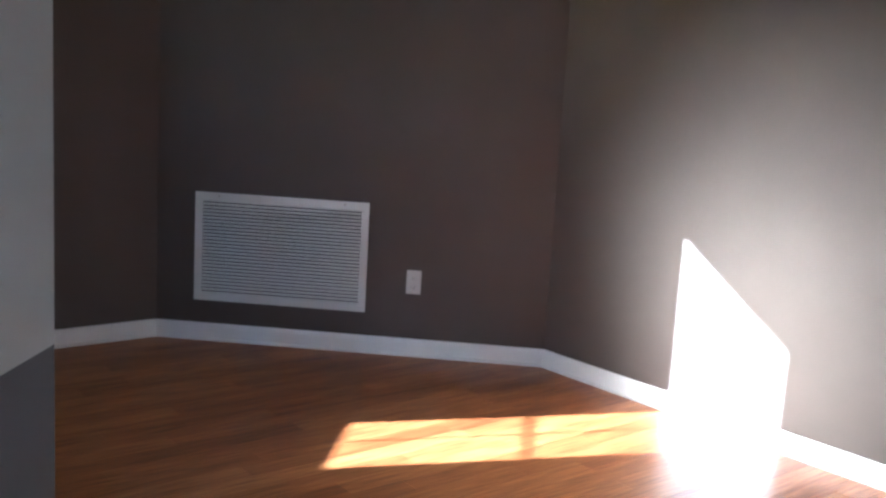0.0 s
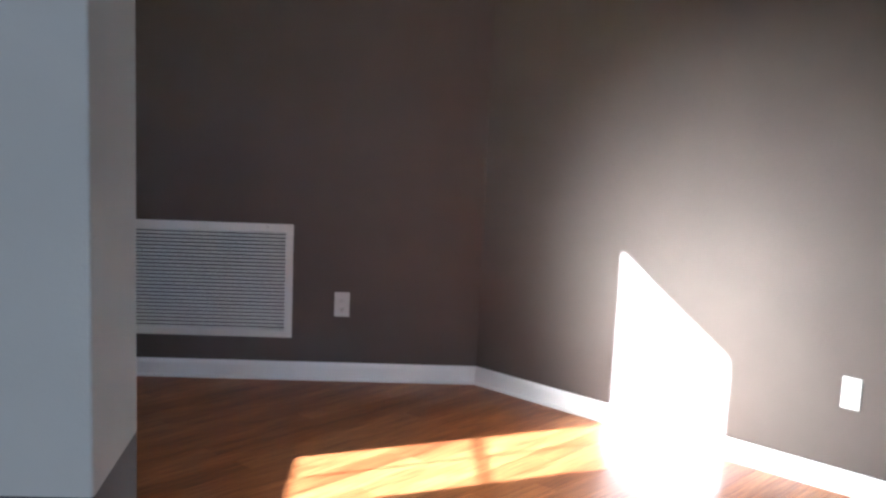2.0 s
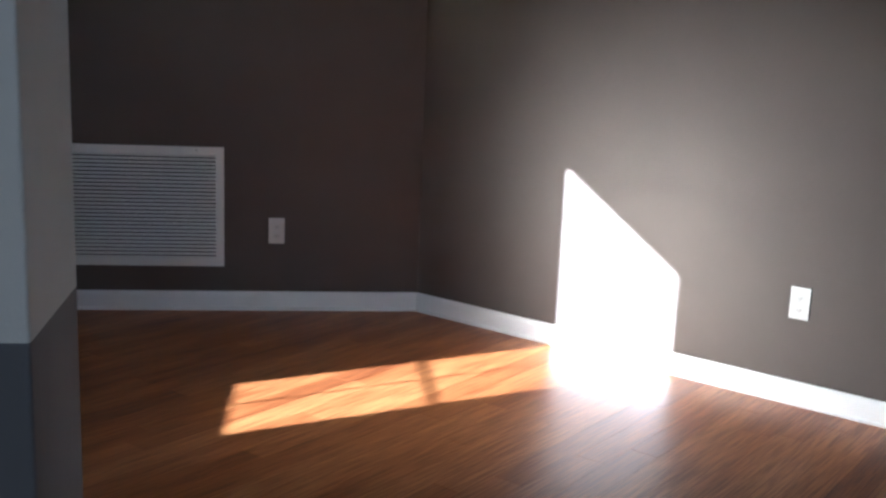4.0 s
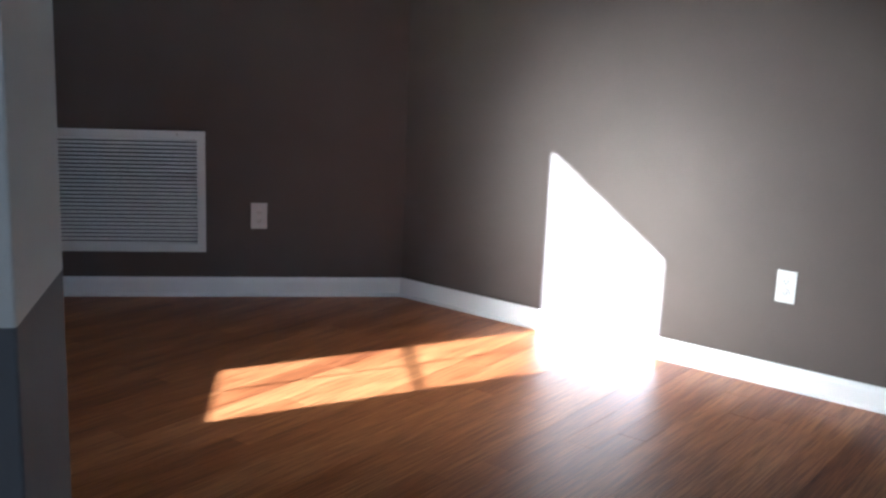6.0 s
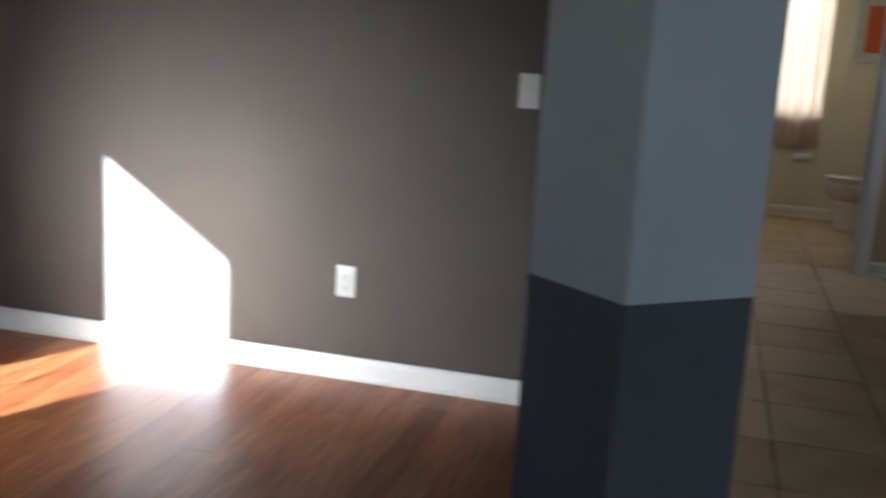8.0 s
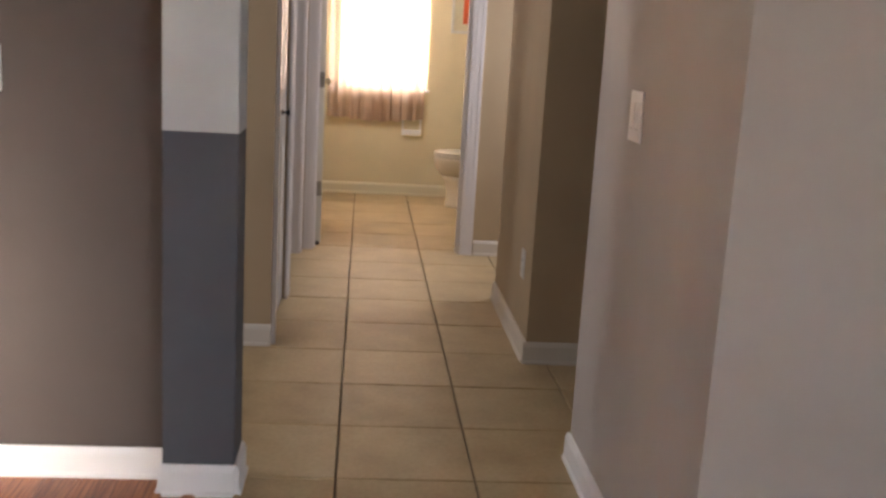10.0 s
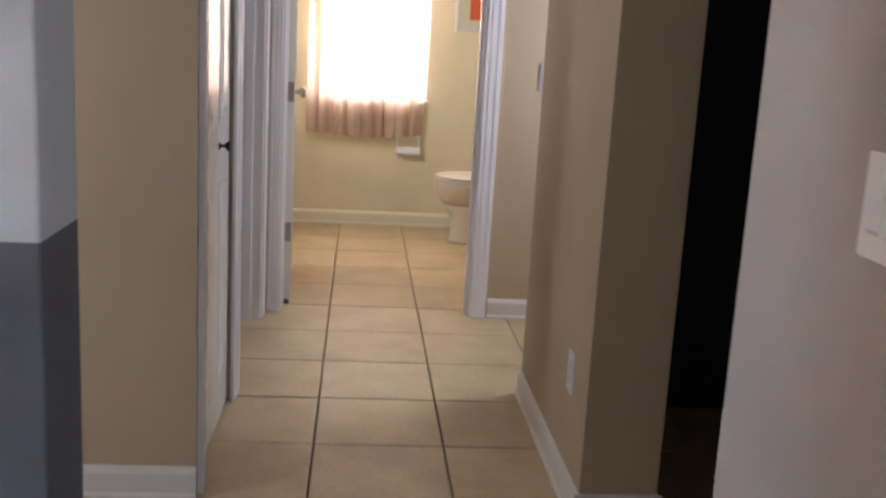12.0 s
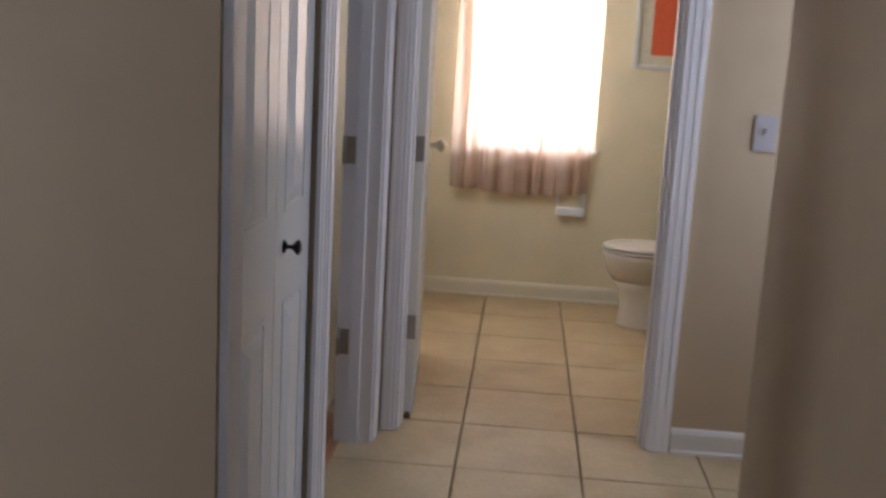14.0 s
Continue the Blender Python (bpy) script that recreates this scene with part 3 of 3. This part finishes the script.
# second doorway in the left hall wall
door_2 = thing("door_2", "white painted doorway to an unlit side room", "door", kind="structure")
part("jamb", boxes((HALL_L - 0.123, HALL_L + 0.003, DOOR2_B - 0.018, DOOR2_B, 0, DOOR_H), bevel=0.0015), M_CASING, door_2)
part("jamb", boxes((HALL_L - 0.123, HALL_L + 0.003, DOOR2_A, DOOR2_A + 0.018, 0, DOOR_H), bevel=0.0015), M_CASING, door_2)
part("jamb_head", boxes((HALL_L - 0.123, HALL_L + 0.003, DOOR2_A + 0.018, DOOR2_B - 0.018, DOOR_H - 0.018, DOOR_H)), M_CASING, door_2)
part("door_stop", boxes((HALL_L - 0.075, HALL_L - 0.040, DOOR2_B - 0.030, DOOR2_B - 0.018, 0, DOOR_H - 0.018), bevel=0.002), M_CASING, door_2)
for spans in (casing_profile(DOOR2_B - 0.006, DOOR2_B + 0.064, DOOR_H + 0.06, 1), casing_profile(DOOR2_A - 0.064, DOOR2_A + 0.006, DOOR_H + 0.06, -1)):
    c = part("casing", boxes(*spans, bevel=0.0015), M_CASING, door_2)
    c.matrix_basis = pose(HALL_L, 0, 0, 0, 0, 90) @ Matrix.Diagonal((1, -1, 1, 1))
    c.data.flip_normals()
for z in (0.350, 0.985, 1.80):
    hinge(pose(HALL_L - 0.118, DOOR2_B - 0.0185, z, 0, 0, 180), parent=door_2)

# bifold closet door
bifold = thing("bifold_door", "white raised-panel bifold closet door with a black knob", "door")
BX = HALL_L - 0.012


def bifold_leaf(y0, y1):
    b = part("door_leaf", boxes((BX - 0.030, BX, y0, y1, 0.015, DOOR_H - 0.02), bevel=0.002), M_DOOR, bifold)
    for z0, z1 in ((0.16, 0.775), (0.990, 1.90)):
        a, c = y0 + 0.085, y1 - 0.085
        part("sunk_field", boxes((BX - 0.001, BX + 0.0015, a - 0.016, a - 0.006, z0 - 0.016, z1 + 0.016), (BX - 0.001, BX + 0.0015, c + 0.006, c + 0.016, z0 - 0.016, z1 + 0.016),
                                 (BX - 0.001, BX + 0.0015, a - 0.006, c + 0.006, z0 - 0.016, z0 - 0.006), (BX - 0.001, BX + 0.0015, a - 0.006, c + 0.006, z1 + 0.006, z1 + 0.016)), M_DOOR, b)
        bm = bmesh.new()
        lo = [bm.verts.new((BX, y, z)) for y, z in ((a, z0), (c, z0), (c, z1), (a, z1))]
        e = 0.028
        hi = [bm.verts.new((BX + 0.007, y, z)) for y, z in ((a + e, z0 + e), (c - e, z0 + e), (c - e, z1 - e), (a + e, z1 - e))]
        bm.faces.new(hi)
        for k in range(4):
            bm.faces.new((lo[k], lo[(k + 1) % 4], hi[(k + 1) % 4], hi[k]))
        bmesh.ops.recalc_face_normals(bm, faces=bm.faces)
        part("raised_panel", bm, M_DOOR, b)
    return b


bifold_leaf(0.130, 0.440)
b2 = bifold_leaf(0.4425, 0.752)
part("knob", lathe([(0.013, 0), (0.013, 0.003), (0.005, 0.006), (0.0045, 0.016), (0.010, 0.021), (0.0155, 0.027), (0.0155, 0.031), (0.008, 0.035)], 20), M_KNOB, b2, "small black mushroom knob").matrix_basis = pose(BX, 0.515, 0.903, 0, 90, 0)
part("track", boxes((BX - 0.03, BX - 0.002, 0.130, 0.752, DOOR_H - 0.018, DOOR_H)), M_CASING, bifold)
trim = thing("trim", "white painted casing round the closet door", "casing", kind="structure")
for spans in (casing_profile(0.752, 0.826, DOOR_H + 0.06, 1), casing_profile(0.044, 0.130, DOOR_H + 0.06, -1)):
    c = part("casing", boxes(*spans, bevel=0.0015), M_CASING, trim)
    c.matrix_basis = pose(HALL_L, 0, 0, 0, 0, 90) @ Matrix.Diagonal((1, -1, 1, 1))
    c.data.flip_normals()

# ---- threshold between planks and tiles ----
def strip_between(p, q):
    m, length = along(p, q)
    bm = bmesh.new()
    prof = [(-0.022, -0.004), (-0.018, 0.004), (-0.008, 0.0075), (0.008, 0.0075), (0.018, 0.004), (0.022, -0.004)]
    a = [bm.verts.new((0, y, z)) for y, z in prof]
    b = [bm.verts.new((length, y, z)) for y, z in prof]
    for k in range(len(prof) - 1):
        bm.faces.new((a[k], b[k], b[k + 1], a[k + 1]))
    bm.faces.new(a)
    bm.faces.new(b[::-1])
    bmesh.ops.recalc_face_normals(bm, faces=bm.faces)
    o = link("threshold_strip", bm, M_WOOD)
    o.matrix_basis = m
    return tagged(o, "reddish wooden transition strip between planks and tiles", "threshold", kind="structure")


strip_between((BORDER_X - 0.012, -3.215), (BORDER_X - 0.012, -1.350))
strip_between((-1.210, -4.190), (-0.470, -3.450))


# ---- unseen entrance window, added behind the walk ----
added_window_3 = thing("added_window_3", "unseen wide window with a pale blind, added for the entrance lamp", "window", kind="structure")
WX0, WX1, WZ0, WZ1 = -1.600, 0.100, 0.300, 2.300
part("window_frame", boxes((WX0, WX0 + 0.05, FOYER_Y - 0.10, FOYER_Y - 0.05, WZ0, WZ1), (WX1 - 0.05, WX1, FOYER_Y - 0.10, FOYER_Y - 0.05, WZ0, WZ1),
                           (WX0 + 0.05, WX1 - 0.05, FOYER_Y - 0.10, FOYER_Y - 0.05, WZ0, WZ0 + 0.05), (WX0 + 0.05, WX1 - 0.05, FOYER_Y - 0.10, FOYER_Y - 0.05, WZ1 - 0.05, WZ1)), M_TRIM, added_window_3)
part("blind", boxes((WX0 + 0.01, WX1 - 0.01, FOYER_Y - 0.045, FOYER_Y - 0.04, WZ0 + 0.01, WZ1 - 0.01)), M_PLATE, added_window_3)
part("window_sill", boxes((WX0 - 0.04, WX1 + 0.04, FOYER_Y - 0.03, FOYER_Y + 0.06, WZ0 - 0.03, WZ0 - 0.001), bevel=0.004), M_TRIM, added_window_3)


added_window_4 = thing("added_window_4", "unseen window with a pale blind, added for the passage lamp", "window", kind="structure")
part("window_frame", boxes((-2.40, -2.36, -1.090, -1.050, 0.90, 2.00), (-2.40, -2.36, -0.570, -0.530, 0.90, 2.00), (-2.40, -2.36, -1.050, -0.570, 0.90, 0.94), (-2.40, -2.36, -1.050, -0.570, 1.96, 2.00)), M_TRIM, added_window_4)
part("blind", boxes((-2.355, -2.350, -1.085, -0.535, 0.905, 1.995)), M_PLATE, added_window_4)

added_window_5 = thing("added_window_5", "unseen window with a pale blind, added for the front lamp", "window", kind="structure")
VX0, VX1 = 2.150, 3.850
part("window_frame", boxes((VX0, VX0 + 0.05, FOYER_Y - 0.10, FOYER_Y - 0.05, WZ0, WZ1), (VX1 - 0.05, VX1, FOYER_Y - 0.10, FOYER_Y - 0.05, WZ0, WZ1),
                           (VX0 + 0.05, VX1 - 0.05, FOYER_Y - 0.10, FOYER_Y - 0.05, WZ0, WZ0 + 0.05), (VX0 + 0.05, VX1 - 0.05, FOYER_Y - 0.10, FOYER_Y - 0.05, WZ1 - 0.05, WZ1)), M_TRIM, added_window_5)
part("blind", boxes((VX0 + 0.01, VX1 - 0.01, FOYER_Y - 0.045, FOYER_Y - 0.04, WZ0 + 0.01, WZ1 - 0.01)), M_PLATE, added_window_5)

added_window_6 = thing("added_window_6", "unseen window with a pale blind, added for the recess lamp", "window", kind="structure")
part("window_frame", boxes((1.75, 1.78, 1.16, 1.19, 0.85, 2.05), (1.75, 1.78, 1.73, 1.76, 0.85, 2.05), (1.75, 1.78, 1.19, 1.73, 0.85, 0.88), (1.75, 1.78, 1.19, 1.73, 2.02, 2.05)), M_TRIM, added_window_6)
part("blind", boxes((1.74, 1.745, 1.165, 1.755, 0.855, 2.045)), M_PLATE, added_window_6)


added_window_9 = thing("added_window_9", "unseen window with a pale blind, added for the side room lamp", "window", kind="structure")
part("window_frame", boxes((-2.40, -2.36, 1.00, 1.04, 0.90, 2.00), (-2.40, -2.36, 1.46, 1.50, 0.90, 2.00), (-2.40, -2.36, 1.04, 1.46, 0.90, 0.94), (-2.40, -2.36, 1.04, 1.46, 1.96, 2.00)), M_TRIM, added_window_9)
part("blind", boxes((-2.355, -2.350, 1.005, 1.495, 0.905, 1.995)), M_PLATE, added_window_9)

added_window_8 = thing("added_window_8", "unseen window with a pale blind, added for the east lamp", "window", kind="structure")
part("window_frame", boxes((4.05, 4.09, -7.60, -7.56, 0.40, 2.30), (4.05, 4.09, -6.24, -6.20, 0.40, 2.30), (4.05, 4.09, -7.56, -6.24, 0.40, 0.44), (4.05, 4.09, -7.56, -6.24, 2.26, 2.30)), M_TRIM, added_window_8)
part("blind", boxes((4.035, 4.040, -7.595, -6.205, 0.405, 2.295)), M_PLATE, added_window_8)

added_window_7 = thing("added_window_7", "unseen window with a pale blind, added for the bathroom side lamp", "window", kind="structure")
part("window_frame", boxes((-0.60, -0.57, 2.76, 2.79, 1.0, 2.0), (-0.60, -0.57, 3.27, 3.30, 1.0, 2.0), (-0.60, -0.57, 2.79, 3.27, 1.0, 1.03), (-0.60, -0.57, 2.79, 3.27, 1.97, 2.0)), M_TRIM, added_window_7)
part("blind", boxes((-0.565, -0.560, 2.765, 3.295, 1.005, 1.995)), M_PLATE, added_window_7)


# ---- bathroom ----
def bath_window():
    w = thing("window_2", "white bathroom window blown out by daylight", "window", kind="structure")
    y0, y1 = BACK_Y + 0.06, BACK_Y + 0.11
    f = 0.035
    part("window_frame", boxes((BW_A, BW_A + f, y0, y1, BW_Z0, BW_Z1), (BW_B - f, BW_B, y0, y1, BW_Z0, BW_Z1), (BW_A + f, BW_B - f, y0, y1, BW_Z0, BW_Z0 + f), (BW_A + f, BW_B - f, y0, y1, BW_Z1 - f, BW_Z1), bevel=0.003), M_TRIM, w)
    zr = (BW_Z0 + BW_Z1) / 2
    part("meeting_rail", boxes((BW_A + f, BW_B - f, y0 + 0.01, y1 - 0.01, zr - 0.02, zr + 0.02)), M_TRIM, w)
    for z0, z1 in ((BW_Z0 + f, zr - 0.02), (zr + 0.02, BW_Z1 - f)):
        p = part("pane", boxes((BW_A + f, BW_B - f, y0 + 0.022, y0 + 0.026, z0, z1)), M_GLASS, w)
        p.visible_shadow = False
    part("window_sill", boxes((BW_A - 0.02, BW_B + 0.018, BACK_Y - 0.022, BACK_Y + 0.058, BW_Z0 - 0.020, BW_Z0), bevel=0.004), M_TRIM, w)
    return w


bath_window()


def curtain(x0, x1, z0, z1, y):
    """A gathered sheer panel with uneven folds, its hem weighted and slightly wavy."""
    c = thing("curtain", "thin pinkish beige gathered curtain over the bathroom window", "curtain")
    nx, nz = 320, 26
    bm = bmesh.new()
    grid = []
    for j in range(nz + 1):
        v = j / nz
        row = []
        for i in range(nx + 1):
            u = i / nx
            fold = 0.019 * math.sin(u * 58 + 1.6 * math.sin(u * 9)) + 0.007 * math.sin(u * 131 + 2.0)
            fold *= 0.75 + 0.45 * (1 - v)
            hem = (0.006 * math.sin(u * 41) + 0.010 * math.sin(u * 7 + 1)) * (1 - v) ** 6
            row.append(bm.verts.new((x0 + (x1 - x0) * u + (0.015 + 0.008 * math.sin(u * 17)) * math.sin(u * 58 + 2 + 0.5 * math.sin(v * 5 + u * 11)) * (1.1 - 0.4 * v), y + fold, z0 + (z1 - z0) * v + hem)))
        grid.append(row)
    for a, b in zip(grid, grid[1:]):
        for i in range(nx):
            f = bm.faces.new((a[i], a[i + 1], b[i + 1], b[i]))
            f.smooth = True
    part("cloth", bm, M_CURTAIN, c)
    rod = lathe([(0.008, -0.47), (0.008, 0.47)], 14, "x")
    part("rod", rod, M_FRAME, c).matrix_basis = pose((x0 + x1) / 2, y, z1 - 0.01)
    for x in (x0 - 0.06, x1 + 0.06):
        part("bracket", boxes((x - 0.008, x + 0.008, y, BACK_Y - 0.001, z1 - 0.025, z1 + 0.005)), M_FRAME, c)
    return c


curtain(-0.245, 0.512, 0.592, 2.16, BACK_Y - 0.055)


def picture(x0, x1, z0, z1):
    """A framed print with a mat on the back wall."""
    p = thing("picture_frame", "orange-red print in a cream mat and whitewashed frame", "picture")
    y = BACK_Y - 0.001
    f = 0.022
    part("frame", boxes((x0, x0 + f, y - 0.024, y, z0, z1), (x1 - f, x1, y - 0.024, y, z0, z1), (x0 + f, x1 - f, y - 0.024, y, z0, z0 + f), (x0 + f, x1 - f, y - 0.024, y, z1 - f, z1), bevel=0.003), M_FRAME, p)
    part("mat_board", boxes((x0 + f, x1 - f, y - 0.010, y - 0.004, z0 + f, z1 - f)), M_MAT, p)
    part("print", boxes((x0 + 0.090, x1 - 0.090, y - 0.0125, y - 0.0105, z0 + 0.075, z1 - 0.075)), M_RED, p, "plain orange-red print")
    return p


picture(0.695, 1.075, 1.285, 1.80)


def paper_holder(x0, x1, z0, z1):
    """A ceramic recessed paper holder: rim, back and a thick lower lip."""
    p = thing("paper_holder", "white ceramic toilet paper holder set in the wall under the curtain", "paper holder")
    y = BACK_Y - 0.001
    part("rim", boxes((x0, x0 + 0.016, y - 0.022, y, z0 + 0.045, z1), (x1 - 0.016, x1, y - 0.022, y, z0 + 0.045, z1), (x0 + 0.016, x1 - 0.016, y - 0.022, y, z1 - 0.014, z1), bevel=0.004), M_TRIM, p)
    part("lower_lip", boxes((x0, x1, y - 0.050, y, z0, z0 + 0.045), bevel=0.009), M_TRIM, p)
    part("back", boxes((x0 + 0.016, x1 - 0.016, y - 0.004, y, z0 + 0.045, z1 - 0.014)), M_CREAM, p)
    return p


paper_holder(0.347, 0.503, 0.480, 0.625)


def toilet(x, y):
    """A two-piece toilet facing -x, its bowl's front at x."""
    t = thing("toilet", "bone-coloured ceramic toilet with its lid down against the bathroom wall", "toilet", at=pose(x, y, 0))

    def oval_loft(rows, seg=36):
        bm = bmesh.new()
        rings = []
        for cx, rx, ry, z in rows:
            ring = []
            for k in range(seg):
                a = 2 * math.pi * k / seg
                c, s = math.cos(a), math.sin(a)
                stretch = 1.0 if c < 0 else 0.82
                ring.append(bm.verts.new((cx + rx * c * stretch, ry * s, z)))
            rings.append(ring)
        for a, b in zip(rings, rings[1:]):
            for k in range(seg):
                bm.faces.new((a[k], a[(k + 1) % seg], b[(k + 1) % seg], b[k]))
        bm.faces.new(rings[0][::-1])
        bm.faces.new(rings[-1])
        for f in bm.faces:
            f.smooth = True
        return bm

    part("base", oval_loft([(0.30, 0.205, 0.115, 0.0), (0.30, 0.205, 0.115, 0.012), (0.30, 0.195, 0.105, 0.05), (0.30, 0.190, 0.100, 0.12), (0.29, 0.195, 0.105, 0.19), (0.275, 0.215, 0.125, 0.235)]), M_CERAMIC, t)
    part("bowl", oval_loft([(0.275, 0.215, 0.125, 0.235), (0.262, 0.236, 0.150, 0.28), (0.254, 0.248, 0.172, 0.325), (0.250, 0.250, 0.182, 0.36), (0.250, 0.250, 0.184, 0.376), (0.250, 0.240, 0.176, 0.380)]), M_CERAMIC, t)
    part("seat", oval_loft([(0.250, 0.244, 0.180, 0.3815), (0.250, 0.254, 0.188, 0.385), (0.250, 0.254, 0.188, 0.393), (0.250, 0.246, 0.182, 0.3965)]), M_SEAT, t)
    part("lid", oval_loft([(0.252, 0.225, 0.165, 0.3975), (0.252, 0.228, 0.168, 0.403), (0.252, 0.255, 0.189, 0.405), (0.252, 0.255, 0.189, 0.411), (0.252, 0.235, 0.172, 0.418), (0.252, 0.12, 0.09, 0.4205)]), M_SEAT, t)
    part("shelf", boxes((0.42, 0.66, -0.115, 0.115, 0.20, 0.378), bevel=0.02), M_CERAMIC, t)
    tank = part("tank", boxes((0.485, 0.675, -0.225, 0.225, 0.382, 0.735), bevel=0.022), M_CERAMIC, t)
    part("tank_lid", boxes((0.475, 0.682, -0.235, 0.235, 0.737, 0.770), bevel=0.010), M_CERAMIC, t)
    lever = part("flush_lever", lathe([(0.011, 0), (0.011, 0.012), (0.006, 0.016)], 14), M_CHROME, tank, "chrome flush lever")
    lever.matrix_basis = pose(0.485, -0.17, 0.68, 0, -90, 0)
    part("lever_arm", boxes((0.468, 0.474, -0.17, -0.095, 0.672, 0.684), bevel=0.002), M_CHROME, tank)
    for s in (-0.075, 0.075):
        part("seat_hinge", lathe([(0.012, 0.380), (0.012, 0.405), (0.008, 0.410)], 12), M_SEAT, t).matrix_basis = pose(0.452, s, 0)
        part("bolt_cap", lathe([(0.012, 0.010), (0.012, 0.018), (0.006, 0.026)], 12), M_SEAT, t).matrix_basis = pose(0.36, s * 1.75, 0)
    return t


toilet(0.583, 3.640)

# ---- floor pieces ----
def clip(poly, a, b, c):
    """The part of a plan where a*x + b*y >= c."""
    out = []
    for i, p in enumerate(poly):
        q = poly[(i + 1) % len(poly)]
        dp, dq = a * p[0] + b * p[1] - c, a * q[0] + b * q[1] - c
        if dp >= 0:
            out.append(p)
        if (dp > 0 > dq) or (dp < 0 < dq):
            t = dp / (dp - dq)
            out.append((p[0] + t * (q[0] - p[0]), p[1] + t * (q[1] - p[1])))
    return out


def slab(poly, z0, z1, ease):
    """A flat piece with eased upper edges."""
    cx, cy = sum(p[0] for p in poly) / len(poly), sum(p[1] for p in poly) / len(poly)
    bm = bmesh.new()
    n = len(poly)

    def inward(p, d):
        dx, dy = cx - p[0], cy - p[1]
        r = math.hypot(dx, dy) or 1
        return p[0] + dx / r * d, p[1] + dy / r * d

    lo = [bm.verts.new((x, y, z0)) for x, y in poly]
    mid = [bm.verts.new((x, y, z1 - ease)) for x, y in poly]
    hi = [bm.verts.new((*inward(p, ease * 1.4), z1)) for p in poly]
    bm.faces.new(hi)
    for a, b in ((lo, mid), (mid, hi)):
        for i in range(n):
            bm.faces.new((a[i], a[(i + 1) % n], b[(i + 1) % n], b[i]))
    return bm


rng = random.Random(5)
G = 0.0029
for i in range(-4, 4):
    for j in range(-15, 11):
        x0, y0 = i * TILE, j * TILE
        if (i == -4 and j > -13) or (i >= 2 and y0 < -1.25 and x0 + y0 > -1.453):
            continue
        whole = [(x0 + G, y0 + G), (x0 + TILE - G, y0 + G), (x0 + TILE - G, y0 + TILE - G), (x0 + G, y0 + TILE - G)]
        if y0 >= -1.23:
            polys = [whole] if not (x0 + TILE < -0.31 and y0 > 0.4 and y0 < 1.9) else []
        else:
            polys = [clip(whole, 1, 0, BORDER_X), clip(clip(whole, -1, 0, -BORDER_X + 0.0), 1, -1, BORDER_D)]
        for poly in polys:
            if len(poly) < 3:
                continue
            area = abs(sum(p[0] * q[1] - q[0] * p[1] for p, q in zip(poly, poly[1:] + poly[:1]))) / 2
            if area < 0.0008:
                continue
            dz = rng.uniform(-0.0006, 0.0006)
            part("tile", slab(poly, -0.012, dz, 0.002), M_TILE, tile_floor)

# the tiles of the entrance, the side passage and the dark room, joined
FOYER = ((1, 0, -2.395), (-1, 0, -3.995), (0, 1, FOYER_Y), (0, -1, 1.23), (-1, -1, 1.460), (1, -1, BORDER_D))
PASSAGE = ((1, 0, -2.295), (-1, 0, 0.475), (0, 1, -1.160), (0, -1, -0.025))
DARK_ROOM = ((1, 0, 0.835), (-1, 0, -3.395), (0, 1, -1.040), (0, -1, -0.795))
RECESS = ((1, 0, 1.624), (-1, 0, -1.695), (0, 1, 0.910), (0, -1, -4.080))
verts, faces = [], []
for i in range(-6, 10):
    for j in range(-21, 11):
        if -4 <= i < 4 and j >= -15 and not (i == -4 and j > -13):
            continue
        x0, y0 = i * TILE, j * TILE
        for region in (FOYER, PASSAGE, DARK_ROOM, RECESS):
            poly = [(x0 + G, y0 + G), (x0 + TILE - G, y0 + G), (x0 + TILE - G, y0 + TILE - G), (x0 + G, y0 + TILE - G)]
            for side in region:
                poly = clip(poly, *side) if poly else poly
            if len(poly) < 3:
                continue
            dz, n, k = rng.uniform(-0.0006, 0.0006), len(poly), len(verts)
            verts += [(x, y, -0.012) for x, y in poly] + [(x, y, dz) for x, y in poly]
            faces.append([k + n + q for q in range(n)])
            faces += [[k + q, k + (q + 1) % n, k + n + (q + 1) % n, k + n + q] for q in range(n)]
far_tiles = bpy.data.meshes.new("far_tiles")
far_tiles.from_pydata(verts, [], faces)
far_tiles.materials.append(M_TILE)
far_floor = new("far_tiles", far_tiles)
far_floor.parent = tile_floor
tagged(far_floor, kind="stuff")

PW, g = 0.098, 0.0004
for r in range(0, 46):
    x1 = BORDER_X - 0.03 - r * PW
    x0 = x1 - PW
    if x0 < -4.75:
        break
    y = -5.4 + rng.uniform(-1.2, 0.0)
    while y < N_Y:
        ln = rng.choice((0.9, 1.2, 1.2, 1.35))
        poly = [(x0 + g, y + g), (x1 - g, y + g), (x1 - g, y + ln - g), (x0 + g, y + ln - g)]
        poly = clip(poly, 0, -1, -N_Y)
        poly = clip(poly, 0, 1, -5.40)
        poly = clip(poly, -1, 0, -(BORDER_X - 0.03)) if poly else poly
        poly = clip(poly, -1, 1, -BORDER_D + 0.05) if poly else poly      # entrance side
        poly = clip(poly, 1, -1, -2.150) if poly else poly                  # air grille wall
        poly = clip(poly, 1, 1, -8.68) if poly else poly                    # window wall
        if len(poly) >= 3:
            area = abs(sum(p[0] * q[1] - q[0] * p[1] for p, q in zip(poly, poly[1:] + poly[:1]))) / 2
            if area > 0.001:
                part("plank", slab(poly, -0.006, rng.uniform(-0.0002, 0.0002), 0.0004), M_WOOD, wood_floor)
        y += ln
